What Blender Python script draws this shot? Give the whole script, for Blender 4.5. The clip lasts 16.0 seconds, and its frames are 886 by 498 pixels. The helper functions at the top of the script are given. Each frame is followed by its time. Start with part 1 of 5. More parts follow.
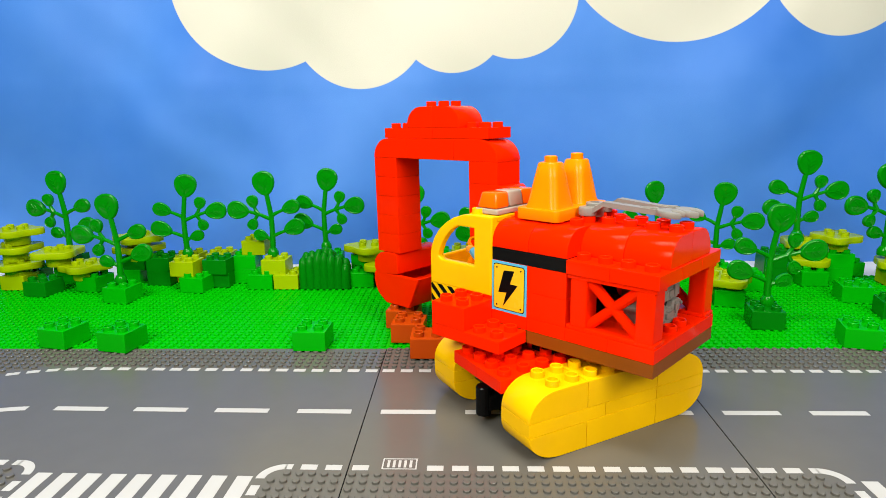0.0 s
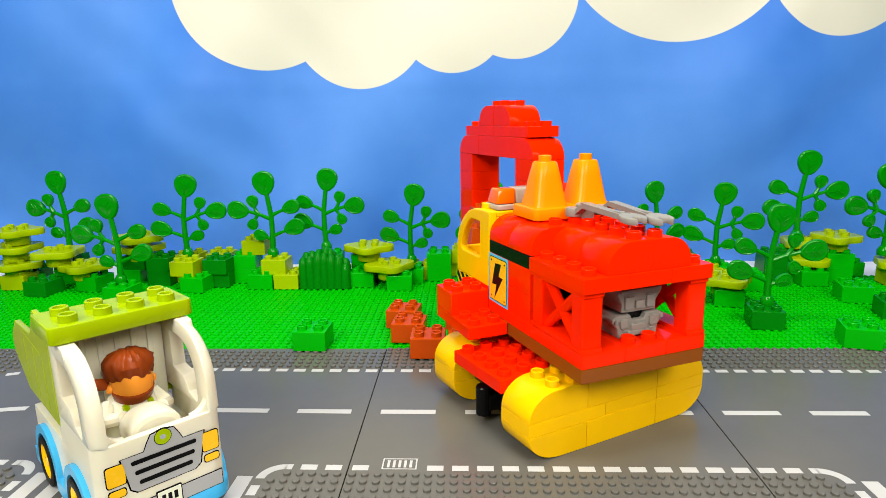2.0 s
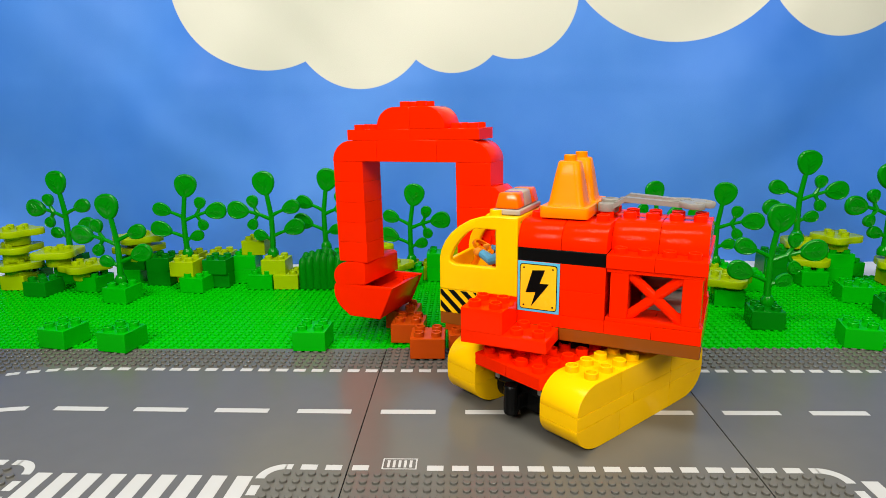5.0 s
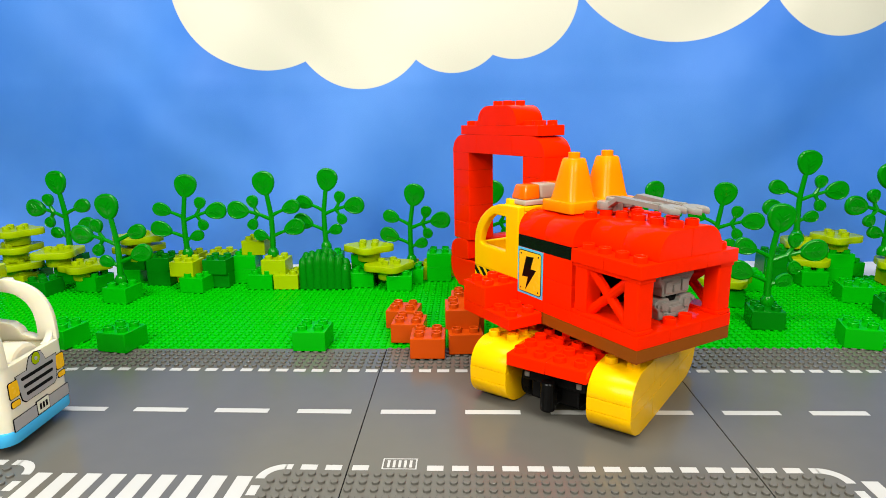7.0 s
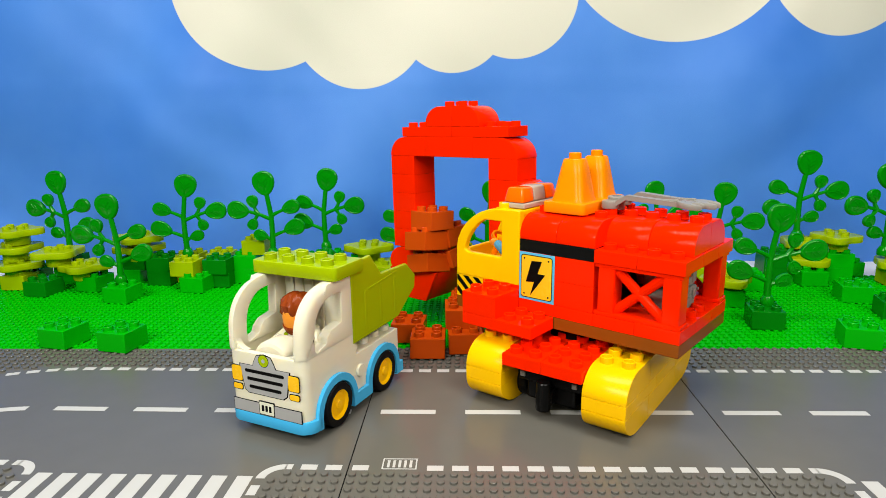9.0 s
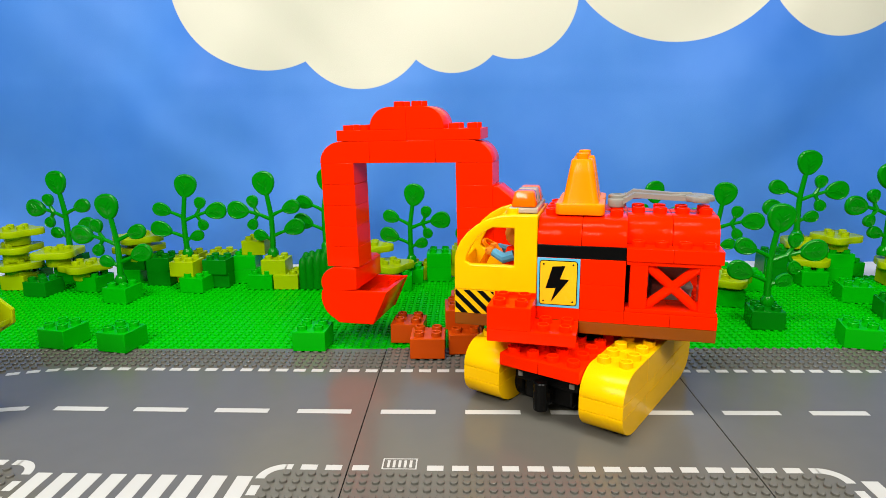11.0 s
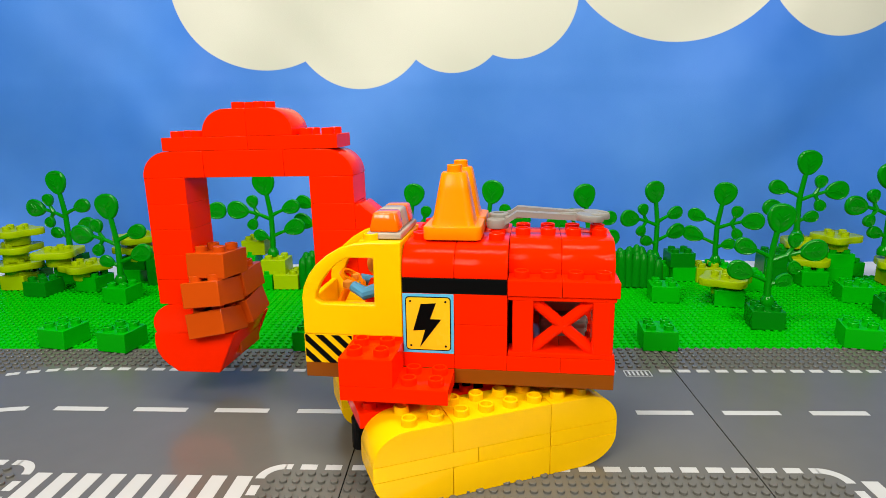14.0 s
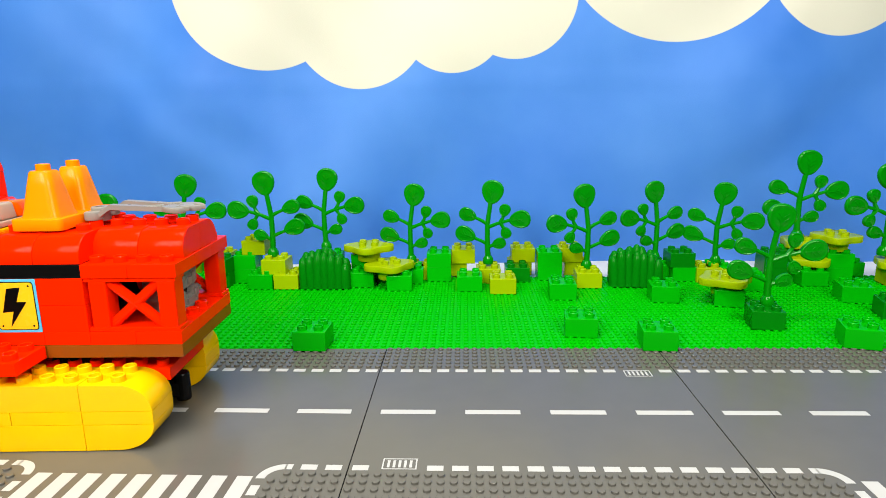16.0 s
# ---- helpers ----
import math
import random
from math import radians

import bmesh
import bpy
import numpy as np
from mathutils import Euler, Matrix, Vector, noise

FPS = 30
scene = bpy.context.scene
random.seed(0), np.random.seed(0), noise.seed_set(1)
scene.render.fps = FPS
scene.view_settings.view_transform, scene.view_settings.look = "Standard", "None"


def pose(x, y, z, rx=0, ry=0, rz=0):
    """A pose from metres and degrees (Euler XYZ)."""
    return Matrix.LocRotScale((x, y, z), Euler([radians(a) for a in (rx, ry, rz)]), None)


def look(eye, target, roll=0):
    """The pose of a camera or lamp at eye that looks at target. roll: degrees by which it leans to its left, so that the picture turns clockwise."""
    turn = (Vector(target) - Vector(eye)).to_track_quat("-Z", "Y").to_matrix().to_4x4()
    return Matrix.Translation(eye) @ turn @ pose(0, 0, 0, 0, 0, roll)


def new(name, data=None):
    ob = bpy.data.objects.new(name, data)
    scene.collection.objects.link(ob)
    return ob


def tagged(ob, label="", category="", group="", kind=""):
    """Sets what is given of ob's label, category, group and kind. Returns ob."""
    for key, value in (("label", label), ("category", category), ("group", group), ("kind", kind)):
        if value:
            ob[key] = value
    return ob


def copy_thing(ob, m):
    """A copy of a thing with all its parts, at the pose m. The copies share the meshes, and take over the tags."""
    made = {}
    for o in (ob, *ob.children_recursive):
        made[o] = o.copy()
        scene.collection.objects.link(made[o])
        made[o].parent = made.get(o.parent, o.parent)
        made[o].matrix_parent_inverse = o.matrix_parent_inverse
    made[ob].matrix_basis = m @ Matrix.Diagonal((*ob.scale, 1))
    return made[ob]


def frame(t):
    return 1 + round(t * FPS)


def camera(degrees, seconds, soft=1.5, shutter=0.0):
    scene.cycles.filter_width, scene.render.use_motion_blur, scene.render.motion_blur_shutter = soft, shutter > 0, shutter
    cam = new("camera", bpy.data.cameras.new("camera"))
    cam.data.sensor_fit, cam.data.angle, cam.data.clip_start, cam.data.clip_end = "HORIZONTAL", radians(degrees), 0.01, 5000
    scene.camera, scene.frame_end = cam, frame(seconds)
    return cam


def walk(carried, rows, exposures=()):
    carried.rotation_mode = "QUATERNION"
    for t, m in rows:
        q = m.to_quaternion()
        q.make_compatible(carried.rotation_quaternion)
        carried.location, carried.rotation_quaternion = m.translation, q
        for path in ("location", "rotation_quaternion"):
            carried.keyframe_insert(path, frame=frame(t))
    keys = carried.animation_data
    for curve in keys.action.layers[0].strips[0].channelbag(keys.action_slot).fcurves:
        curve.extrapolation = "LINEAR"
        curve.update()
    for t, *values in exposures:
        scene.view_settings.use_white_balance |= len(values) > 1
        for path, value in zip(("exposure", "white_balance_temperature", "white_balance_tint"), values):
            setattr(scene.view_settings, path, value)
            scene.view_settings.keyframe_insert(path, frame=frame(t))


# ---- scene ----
U, H, P = 0.016, 0.0192, 0.0096   # stud pitch, brick height, plate height

# ---- camera ----
cam = camera(70.9, 16.0, soft=0.3)
EYE, AIM = (-0.052, -0.304, 0.224), (-0.124, 1.646, -0.216)
walk(cam, [(0, look(EYE, AIM, -0.8)), (16, look(EYE, AIM, -0.8))],
     [(0, -0.16), (2.4, -0.12), (3.0, -0.38), (4.2, -0.40), (6.3, -0.15), (8.6, -0.09), (9.1, -0.33), (11.4, -0.2), (12.6, -0.16), (13.2, -0.16), (14.0, -0.36), (14.7, -0.38), (15.1, -0.36), (15.5, -0.2), (16, -0.06)])

# ---- world and lamps ----
scene.view_settings.exposure = 0.0
world = bpy.data.worlds.new("room_air")
scene.world = world
world.use_nodes = True
world.node_tree.nodes["Background"].inputs["Color"].default_value = (0.92, 0.96, 1.0, 1)
world.node_tree.nodes["Background"].inputs["Strength"].default_value = 0.06


def softbox(name, eye, target, wide, high, watts, colour=(1.0, 0.97, 0.89)):
    lamp = bpy.data.lights.new(name, "AREA")
    lamp.shape, lamp.size, lamp.size_y = "RECTANGLE", wide, high
    lamp.energy, lamp.color = watts, colour
    ob = new(name, lamp)
    ob.matrix_world = look(eye, target)
    return ob


softbox("softbox_lamp", (-0.56, -0.72, 0.80), (-0.12, 0.36, 0.08), 0.6, 0.42, 15.6)
softbox("softbox_lamp", (0.50, -0.70, 0.84), (-0.02, 0.34, 0.05), 0.6, 0.42, 11.4)
softbox("softbox_lamp", (-0.12, 0.02, 1.30), (-0.08, 0.22, 0.0), 0.8, 0.35, 17.0)


# ---- materials ----
def plastic(name, colour, rough=0.13, spread=0.04, relief=0.02, coat=0.0, sub=0.0, gloss=0.13):
    """Moulded toy plastic: slight tone differences piece by piece, scuffs in the gloss and a faint orange-peel relief."""
    m = bpy.data.materials.new(name)
    m.use_nodes = True
    n, l = m.node_tree.nodes, m.node_tree.links
    b = n["Principled BSDF"]
    b.inputs["IOR"].default_value = 1.46
    b.inputs["Specular IOR Level"].default_value = gloss
    b.inputs["Coat Weight"].default_value = coat
    b.inputs["Coat Roughness"].default_value = 0.08
    info = n.new("ShaderNodeObjectInfo")
    hsv = n.new("ShaderNodeHueSaturation")
    hsv.inputs["Color"].default_value = (*colour, 1)
    rng = n.new("ShaderNodeMapRange")
    rng.inputs["To Min"].default_value, rng.inputs["To Max"].default_value = 1 - spread, 1 + spread
    l.new(info.outputs["Random"], rng.inputs["Value"])
    tc = n.new("ShaderNodeTexCoord")
    big = n.new("ShaderNodeTexNoise")
    big.inputs["Scale"].default_value, big.inputs["Detail"].default_value = 45, 3
    l.new(tc.outputs["Object"], big.inputs["Vector"])
    mul = n.new("ShaderNodeMapRange")
    mul.inputs["To Min"].default_value, mul.inputs["To Max"].default_value = 0.95, 1.05
    l.new(big.outputs["Fac"], mul.inputs["Value"])
    prod = n.new("ShaderNodeMath")
    prod.operation = "MULTIPLY"
    l.new(rng.outputs["Result"], prod.inputs[0])
    l.new(mul.outputs["Result"], prod.inputs[1])
    l.new(prod.outputs[0], hsv.inputs["Value"])
    l.new(hsv.outputs["Color"], b.inputs["Base Color"])
    fine = n.new("ShaderNodeTexNoise")
    fine.inputs["Scale"].default_value, fine.inputs["Detail"].default_value = 220, 4
    l.new(tc.outputs["Object"], fine.inputs["Vector"])
    gl = n.new("ShaderNodeMapRange")
    gl.inputs["To Min"].default_value, gl.inputs["To Max"].default_value = rough * 0.75, rough * 1.35
    l.new(fine.outputs["Fac"], gl.inputs["Value"])
    l.new(gl.outputs["Result"], b.inputs["Roughness"])
    bump = n.new("ShaderNodeBump")
    bump.inputs["Strength"].default_value, bump.inputs["Distance"].default_value = relief, 0.001
    l.new(big.outputs["Fac"], bump.inputs["Height"])
    l.new(bump.outputs["Normal"], b.inputs["Normal"])
    if sub:
        b.inputs["Subsurface Weight"].default_value = sub
        b.inputs["Subsurface Radius"].default_value = (0.006, 0.005, 0.003)
        b.inputs["Subsurface Scale"].default_value = 1.0
    return m


RED = plastic("red_plastic", (0.95, 0.017, 0.0), 0.10, 0.012, relief=0.008, gloss=0.09)
RED.node_tree.nodes["Principled BSDF"].inputs["Specular Tint"].default_value = (1.0, 0.62, 0.45, 1)
YELLOW = plastic("yellow_plastic", (0.95, 0.53, 0.001), 0.2)
ORANGE = plastic("orange_plastic", (0.95, 0.26, 0.001), 0.2)
CLEAR_ORANGE = plastic("beacon_orange_plastic", (0.92, 0.14, 0.001), 0.08, coat=0.5)
BROWN = plastic("reddish_brown_plastic", (0.55, 0.066, 0.003), 0.18)
PLATE_BROWN = plastic("brown_plastic", (0.25, 0.062, 0.004), 0.2)
BLACK = plastic("black_plastic", (0.004, 0.004, 0.004), 0.22, gloss=0.12)
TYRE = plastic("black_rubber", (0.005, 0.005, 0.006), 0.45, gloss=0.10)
GREY = plastic("grey_plastic", (0.26, 0.25, 0.22), 0.28)
CLEAR_GREY = plastic("beacon_grey_plastic", (0.42, 0.36, 0.29), 0.15)
WHITE = plastic("ivory_plastic", (0.74, 0.70, 0.54), 0.16, 0.02, sub=0.4)
BLUE = plastic("azure_plastic", (0.055, 0.42, 0.76), 0.2)
LIME = plastic("lime_plastic", (0.32, 0.44, 0.001), 0.2)
TRUCK_LIME = plastic("truck_lime_plastic", (0.33, 0.42, 0.002), 0.2)
GREEN = plastic("bright_green_plastic", (0.001, 0.39, 0.002), 0.2)
DARK_GREEN = plastic("dark_green_plastic", (0.001, 0.18, 0.003), 0.2)
LEAF = plastic("leaf_green_plastic", (0.001, 0.225, 0.002), 0.12, gloss=0.26)
BASE_GREEN = plastic("green_baseplate_plastic", (0.001, 0.43, 0.001), 0.34, 0.01, gloss=0.05)
ROAD_GREY = plastic("grey_baseplate_plastic", (0.120, 0.115, 0.100), 0.20, 0.01, relief=0.01, gloss=0.42)
PRINT_WHITE = plastic("white_road_print", (0.50, 0.50, 0.48), 0.35, 0.02)
PRINT_BLACK = plastic("black_print", (0.003, 0.003, 0.003), 0.3, gloss=0.06)
PRINT_YELLOW = plastic("yellow_print", (0.92, 0.52, 0.012), 0.25)
PRINT_BLUE = plastic("pale_blue_print", (0.10, 0.48, 0.72), 0.3)
PRINT_GREY = plastic("silver_print", (0.36, 0.36, 0.355), 0.3)
PRINT_PALE = plastic("pale_print", (0.70, 0.71, 0.56), 0.35)
HAIR = plastic("brown_hair_plastic", (0.24, 0.040, 0.006), 0.22)
SKIN = plastic("tan_plastic", (0.85, 0.30, 0.030), 0.3)
SLEEVE = plastic("blue_sleeve_plastic", (0.09, 0.33, 0.52), 0.3)


def cloth(name):
    """Printed blue cloth, its blue softly mottled lighter and darker, with a fine weave."""
    m = bpy.data.materials.new(name)
    m.use_nodes = True
    n, l = m.node_tree.nodes, m.node_tree.links
    b = n["Principled BSDF"]
    b.inputs["Roughness"].default_value = 0.5
    b.inputs["Specular IOR Level"].default_value = 0.3
    tc = n.new("ShaderNodeTexCoord")
    noi = n.new("ShaderNodeTexNoise")
    noi.inputs["Scale"].default_value, noi.inputs["Detail"].default_value = 3.5, 5
    l.new(tc.outputs["Object"], noi.inputs["Vector"])
    ramp = n.new("ShaderNodeValToRGB")
    ramp.color_ramp.elements[0].position, ramp.color_ramp.elements[0].color = 0.3, (0.036, 0.176, 0.64, 1)
    ramp.color_ramp.elements[1].position, ramp.color_ramp.elements[1].color = 0.75, (0.098, 0.290, 0.79, 1)
    l.new(noi.outputs["Fac"], ramp.inputs["Fac"])
    l.new(ramp.outputs["Color"], b.inputs["Base Color"])
    weave = n.new("ShaderNodeTexNoise")
    weave.inputs["Scale"].default_value = 900
    l.new(tc.outputs["Object"], weave.inputs["Vector"])
    bump = n.new("ShaderNodeBump")
    bump.inputs["Strength"].default_value, bump.inputs["Distance"].default_value = 0.15, 0.001
    l.new(weave.outputs["Fac"], bump.inputs["Height"])
    l.new(bump.outputs["Normal"], b.inputs["Normal"])
    return m


CLOTH = cloth("blue_backdrop_cloth")
CLOUD = plastic("ivory_cloud_print", (0.86, 0.83, 0.74), 0.6, 0.01, coat=0)
PAINT = plastic("grey_wall_paint", (0.06, 0.058, 0.055), 0.7, 0.02, coat=0)
TABLE_WHITE = plastic("white_table_laminate", (0.80, 0.80, 0.79), 0.35, 0.01, coat=0)
FLOOR_WOOD = plastic("grey_floor_vinyl", (0.07, 0.066, 0.062), 0.5, 0.02, coat=0)


# ---- mesh helpers ----
def finish(name, bm, material):
    bmesh.ops.recalc_face_normals(bm, faces=bm.faces)
    me = bpy.data.meshes.new(name)
    bm.to_mesh(me)
    bm.free()
    for mat in material if isinstance(material, (list, tuple)) else [material]:
        me.materials.append(mat)
    smooth_by_angle(me)
    return me


def smooth_by_angle(me, degrees=38):
    """Round sides shade smooth, real edges stay sharp."""
    me.polygons.foreach_set("use_smooth", [True] * len(me.polygons))
    bm = bmesh.new()
    bm.from_mesh(me)
    limit = radians(degrees)
    for e in bm.edges:
        e.smooth = len(e.link_faces) == 2 and e.calc_face_angle(0) < limit
    for f in bm.faces:  # broad moulded flats stay flat up to their rounded edges
        if f.calc_area() > 1.5e-5 and all(not 0.01 < e.calc_face_angle(0) < 0.36 for e in f.edges if len(e.link_faces) == 2):
            f.smooth = False
    bm.to_mesh(me)
    bm.free()


def mesh_of(name, bm, material):
    return finish(name, bm, material)


def part(name, bm, material, parent, label="", at=None):
    ob = new(name, bm if isinstance(bm, bpy.types.Mesh) else finish(name, bm, material))
    ob.parent = parent
    if at is not None:
        ob.matrix_basis = at
    return tagged(ob, label)


def thing(name, label, category, at=None, group="", kind=""):
    ob = new(name)
    ob.empty_display_size = 0.01
    if at is not None:
        ob.matrix_basis = at
    return tagged(ob, label, category, group, kind)


def merge(bm, other, m=None):
    """Adds the bmesh other to bm, moved by m."""
    me = bpy.data.meshes.new("scratch")
    if m is not None:
        other.transform(m)
    other.to_mesh(me)
    other.free()
    bm.from_mesh(me)
    bpy.data.meshes.remove(me)
    return bm


def box(x0, x1, y0, y1, z0, z1, bevel=0.0005, segments=2):
    bm = bmesh.new()
    bmesh.ops.create_cube(bm, size=1, matrix=Matrix.Translation(((x0 + x1) / 2, (y0 + y1) / 2, (z0 + z1) / 2)) @ Matrix.Diagonal((x1 - x0, y1 - y0, z1 - z0, 1)))
    if bevel:
        bmesh.ops.bevel(bm, geom=bm.edges[:], offset=bevel, segments=segments, profile=0.5, affect="EDGES")
    return bm


def prism(points, a, b, axis="y", bevel=0.0005, segments=2, index=0):
    """A flat outline drawn out from a to b. axis y: the outline is (x, z); x: (y, z); z: (x, y)."""
    bm = bmesh.new()

    def place(p, d):
        return {"y": (p[0], d, p[1]), "x": (d, p[0], p[1]), "z": (p[0], p[1], d)}[axis]
    lo = [bm.verts.new(place(p, a)) for p in points]
    hi = [bm.verts.new(place(p, b)) for p in points]
    n = len(points)
    bm.faces.new(lo)
    bm.faces.new(list(reversed(hi)))
    for i in range(n):
        bm.faces.new((lo[i], hi[i], hi[(i + 1) % n], lo[(i + 1) % n]))
    bmesh.ops.recalc_face_normals(bm, faces=bm.faces)
    if bevel:
        sharp = [e for e in bm.edges if e.calc_face_angle(0) > radians(32)]
        bmesh.ops.bevel(bm, geom=sharp, offset=bevel, segments=segments, profile=0.5, affect="EDGES", clamp_overlap=True)
    for f in bm.faces:
        f.material_index = index
    return bm


def lathe(profile, n=20, m=None):
    """A turned shape about z from (radius, z) pairs."""
    bm = bmesh.new()
    rings = []
    for r, z in profile:
        if r < 1e-6:
            rings.append([bm.verts.new((0, 0, z))])
        else:
            rings.append([bm.verts.new((r * math.cos(2 * math.pi * i / n), r * math.sin(2 * math.pi * i / n), z)) for i in range(n)])
    for p, q in zip(rings, rings[1:]):
        for i in range(n):
            j = (i + 1) % n
            if len(p) == 1 and len(q) > 1:
                bm.faces.new((p[0], q[i], q[j]))
            elif len(q) == 1 and len(p) > 1:
                bm.faces.new((p[i], p[j], q[0]))
            elif len(p) > 1:
                bm.faces.new((p[i], p[j], q[j], q[i]))
    if m is not None:
        bm.transform(m)
    return bm


def tube(points, radii, n=10):
    """A round rod along points, its radius going with them."""
    bm = bmesh.new()
    rings = []
    pts = [Vector(p) for p in points]
    for i, p in enumerate(pts):
        d = (pts[min(i + 1, len(pts) - 1)] - pts[max(i - 1, 0)]).normalized()
        a = d.cross(Vector((0, 1, 0.01))).normalized()
        b = d.cross(a)
        rings.append([bm.verts.new(p + radii[i] * (math.cos(2 * math.pi * k / n) * a + math.sin(2 * math.pi * k / n) * b)) for k in range(n)])
    for p, q in zip(rings, rings[1:]):
        for i in range(n):
            bm.faces.new((p[i], p[(i + 1) % n], q[(i + 1) % n], q[i]))
    bm.faces.new(rings[0])
    bm.faces.new(rings[-1])
    return bm


def arc(cx, cy, rx, ry, a0, a1, n=8):
    return [(cx + rx * math.cos(radians(a0 + (a1 - a0) * i / n)), cy + ry * math.sin(radians(a0 + (a1 - a0) * i / n))) for i in range(n + 1)]


def stud(x, y, z, n=14):
    """A hollow stud of the large building bricks."""
    return lathe([(0.0047, -0.0002), (0.0047, 0.0040), (0.0043, 0.0044), (0.0036, 0.0044), (0.0033, 0.0041), (0.0033, 0.0012), (0, 0.0012)], n, Matrix.Translation((x, y, z)))


def with_studs(bm, spots, z):
    for x, y in spots:
        merge(bm, stud(x, y, z))
    return bm


def grid(nx, ny, cx=0.0, cy=0.0):
    return [(cx + (i - (nx - 1) / 2) * U, cy + (j - (ny - 1) / 2) * U) for i in range(nx) for j in range(ny)]


SHARED = {}


def brick_mesh(nx, ny, high, material, studs=True):
    """A brick of nx by ny studs, centred, its underside at z 0; alike bricks share one mesh."""
    key = (nx, ny, round(high, 5), material.name, studs)
    if key not in SHARED:
        g = 0.00012
        bm = box(-nx * U / 2 + g, nx * U / 2 - g, -ny * U / 2 + g, ny * U / 2 - g, 0.00008, high, 0.0007)
        if studs:
            with_studs(bm, grid(nx, ny), high)
        SHARED[key] = mesh_of("brick", bm, material)
    return SHARED[key]


def ring_panel(outer, inner, a, b, n=56, bevel=0.0008, axis="y", soft_from=None, soft=0.0):
    """A panel with one opening, drawn out from a to b; both outlines are sampled by direction from the opening's middle."""
    cx, cz = sum(p[0] for p in inner) / len(inner), sum(p[1] for p in inner) / len(inner)

    def sample(poly):
        pts = []
        for k in range(n):
            t = 2 * math.pi * k / n
            dx, dz = math.cos(t), math.sin(t)
            best = None
            for (x0, z0), (x1, z1) in zip(poly, poly[1:] + poly[:1]):
                ex, ez = x1 - x0, z1 - z0
                den = dx * ez - dz * ex
                if abs(den) < 1e-12:
                    continue
                u = ((x0 - cx) * ez - (z0 - cz) * ex) / den
                v = ((x0 - cx) * dz - (z0 - cz) * dx) / den
                if u > 0 and -1e-6 <= v <= 1 + 1e-6:
                    best = u if best is None else max(best, u)
            pts.append((cx + best * dx, cz + best * dz))
        # take the corners in exactly
        for p in poly:
            k = round(math.atan2(p[1] - cz, p[0] - cx) / (2 * math.pi) * n) % n
            pts[k] = p
        return pts
    o, i = sample(outer), sample(inner)
    bm = bmesh.new()

    def place(p, d):
        return (p[0], d, p[1]) if axis == "y" else (d, p[0], p[1])
    vo0 = [bm.verts.new(place(p, a)) for p in o]
    vo1 = [bm.verts.new(place(p, b)) for p in o]
    vi0 = [bm.verts.new(place(p, a)) for p in i]
    vi1 = [bm.verts.new(place(p, b)) for p in i]
    for k in range(n):
        j = (k + 1) % n
        bm.faces.new((vo0[k], vo0[j], vi0[j], vi0[k]))
        bm.faces.new((vo1[k], vo1[j], vi1[j], vi1[k]))
        bm.faces.new((vo0[k], vo0[j], vo1[j], vo1[k]))
        bm.faces.new((vi0[k], vi0[j], vi1[j], vi1[k]))
    bmesh.ops.recalc_face_normals(bm, faces=bm.faces)
    if soft:
        far = a if abs(a) > abs(b) else b
        rim = set(vo0 if far == a else vo1)
        edge = [e for e in bm.edges if e.verts[0] in rim and e.verts[1] in rim and min(v.co.x for v in e.verts) > soft_from and max(v.co.z for v in e.verts) > min(p[1] for p in outer) + 1e-5]
        bmesh.ops.bevel(bm, geom=edge, offset=soft, segments=5, profile=0.5, affect="EDGES", clamp_overlap=True)
    if bevel:
        sharp = [e for e in bm.edges if e.calc_face_angle(0) > radians(40)]
        bmesh.ops.bevel(bm, geom=sharp, offset=bevel, segments=2, profile=0.5, affect="EDGES", clamp_overlap=True)
    return bm

# ---- the room round the table ----
def structure(name, bm, material, label):
    return tagged(new(name, finish(name, bm, material)), label, kind="structure")


structure("floor", box(-2.2, 2.2, -2.4, 1.6, -0.85, -0.80, 0), FLOOR_WOOD, "plain grey vinyl floor of the room")
structure("ceiling", box(-2.2, 2.2, -2.4, 1.6, 1.80, 1.85, 0), PAINT, "plain grey painted ceiling")
structure("wall_north", box(-2.2, 2.2, 1.6, 1.7, -0.85, 1.85, 0), PAINT, "plain grey painted wall")
structure("wall_south", box(-2.2, 2.2, -2.5, -2.4, -0.85, 1.85, 0), PAINT, "plain grey painted wall")
structure("wall_west", box(-2.3, -2.2, -2.5, 1.7, -0.85, 1.85, 0), PAINT, "plain grey painted wall")
structure("wall_east", box(2.2, 2.3, -2.5, 1.7, -0.85, 1.85, 0), PAINT, "plain grey painted wall")

table = thing("table", "white laminate table carrying the toy town", "table")
part("tabletop", box(-1.1, 0.95, -0.06, 0.68, -0.0292, -0.0032, 0.003), TABLE_WHITE, table)
for x in (-1.04, 0.89):
    for y in (-0.02, 0.62):
        part("leg", box(x - 0.025, x + 0.025, y - 0.025, y + 0.025, -0.80, -0.0292, 0.002), TABLE_WHITE, table)


# ---- backdrop cloth with printed clouds ----
def circle_through(a, b, c):
    ax, ay, bx, by, cx, cy = *a, *b, *c
    d = 2 * (ax * (by - cy) + bx * (cy - ay) + cx * (ay - by))
    ux = ((ax * ax + ay * ay) * (by - cy) + (bx * bx + by * by) * (cy - ay) + (cx * cx + cy * cy) * (ay - by)) / d
    uy = ((ax * ax + ay * ay) * (cx - bx) + (bx * bx + by * by) * (ax - cx) + (cx * cx + cy * cy) * (bx - ax)) / d
    return ux, uy, math.hypot(ax - ux, ay - uy)


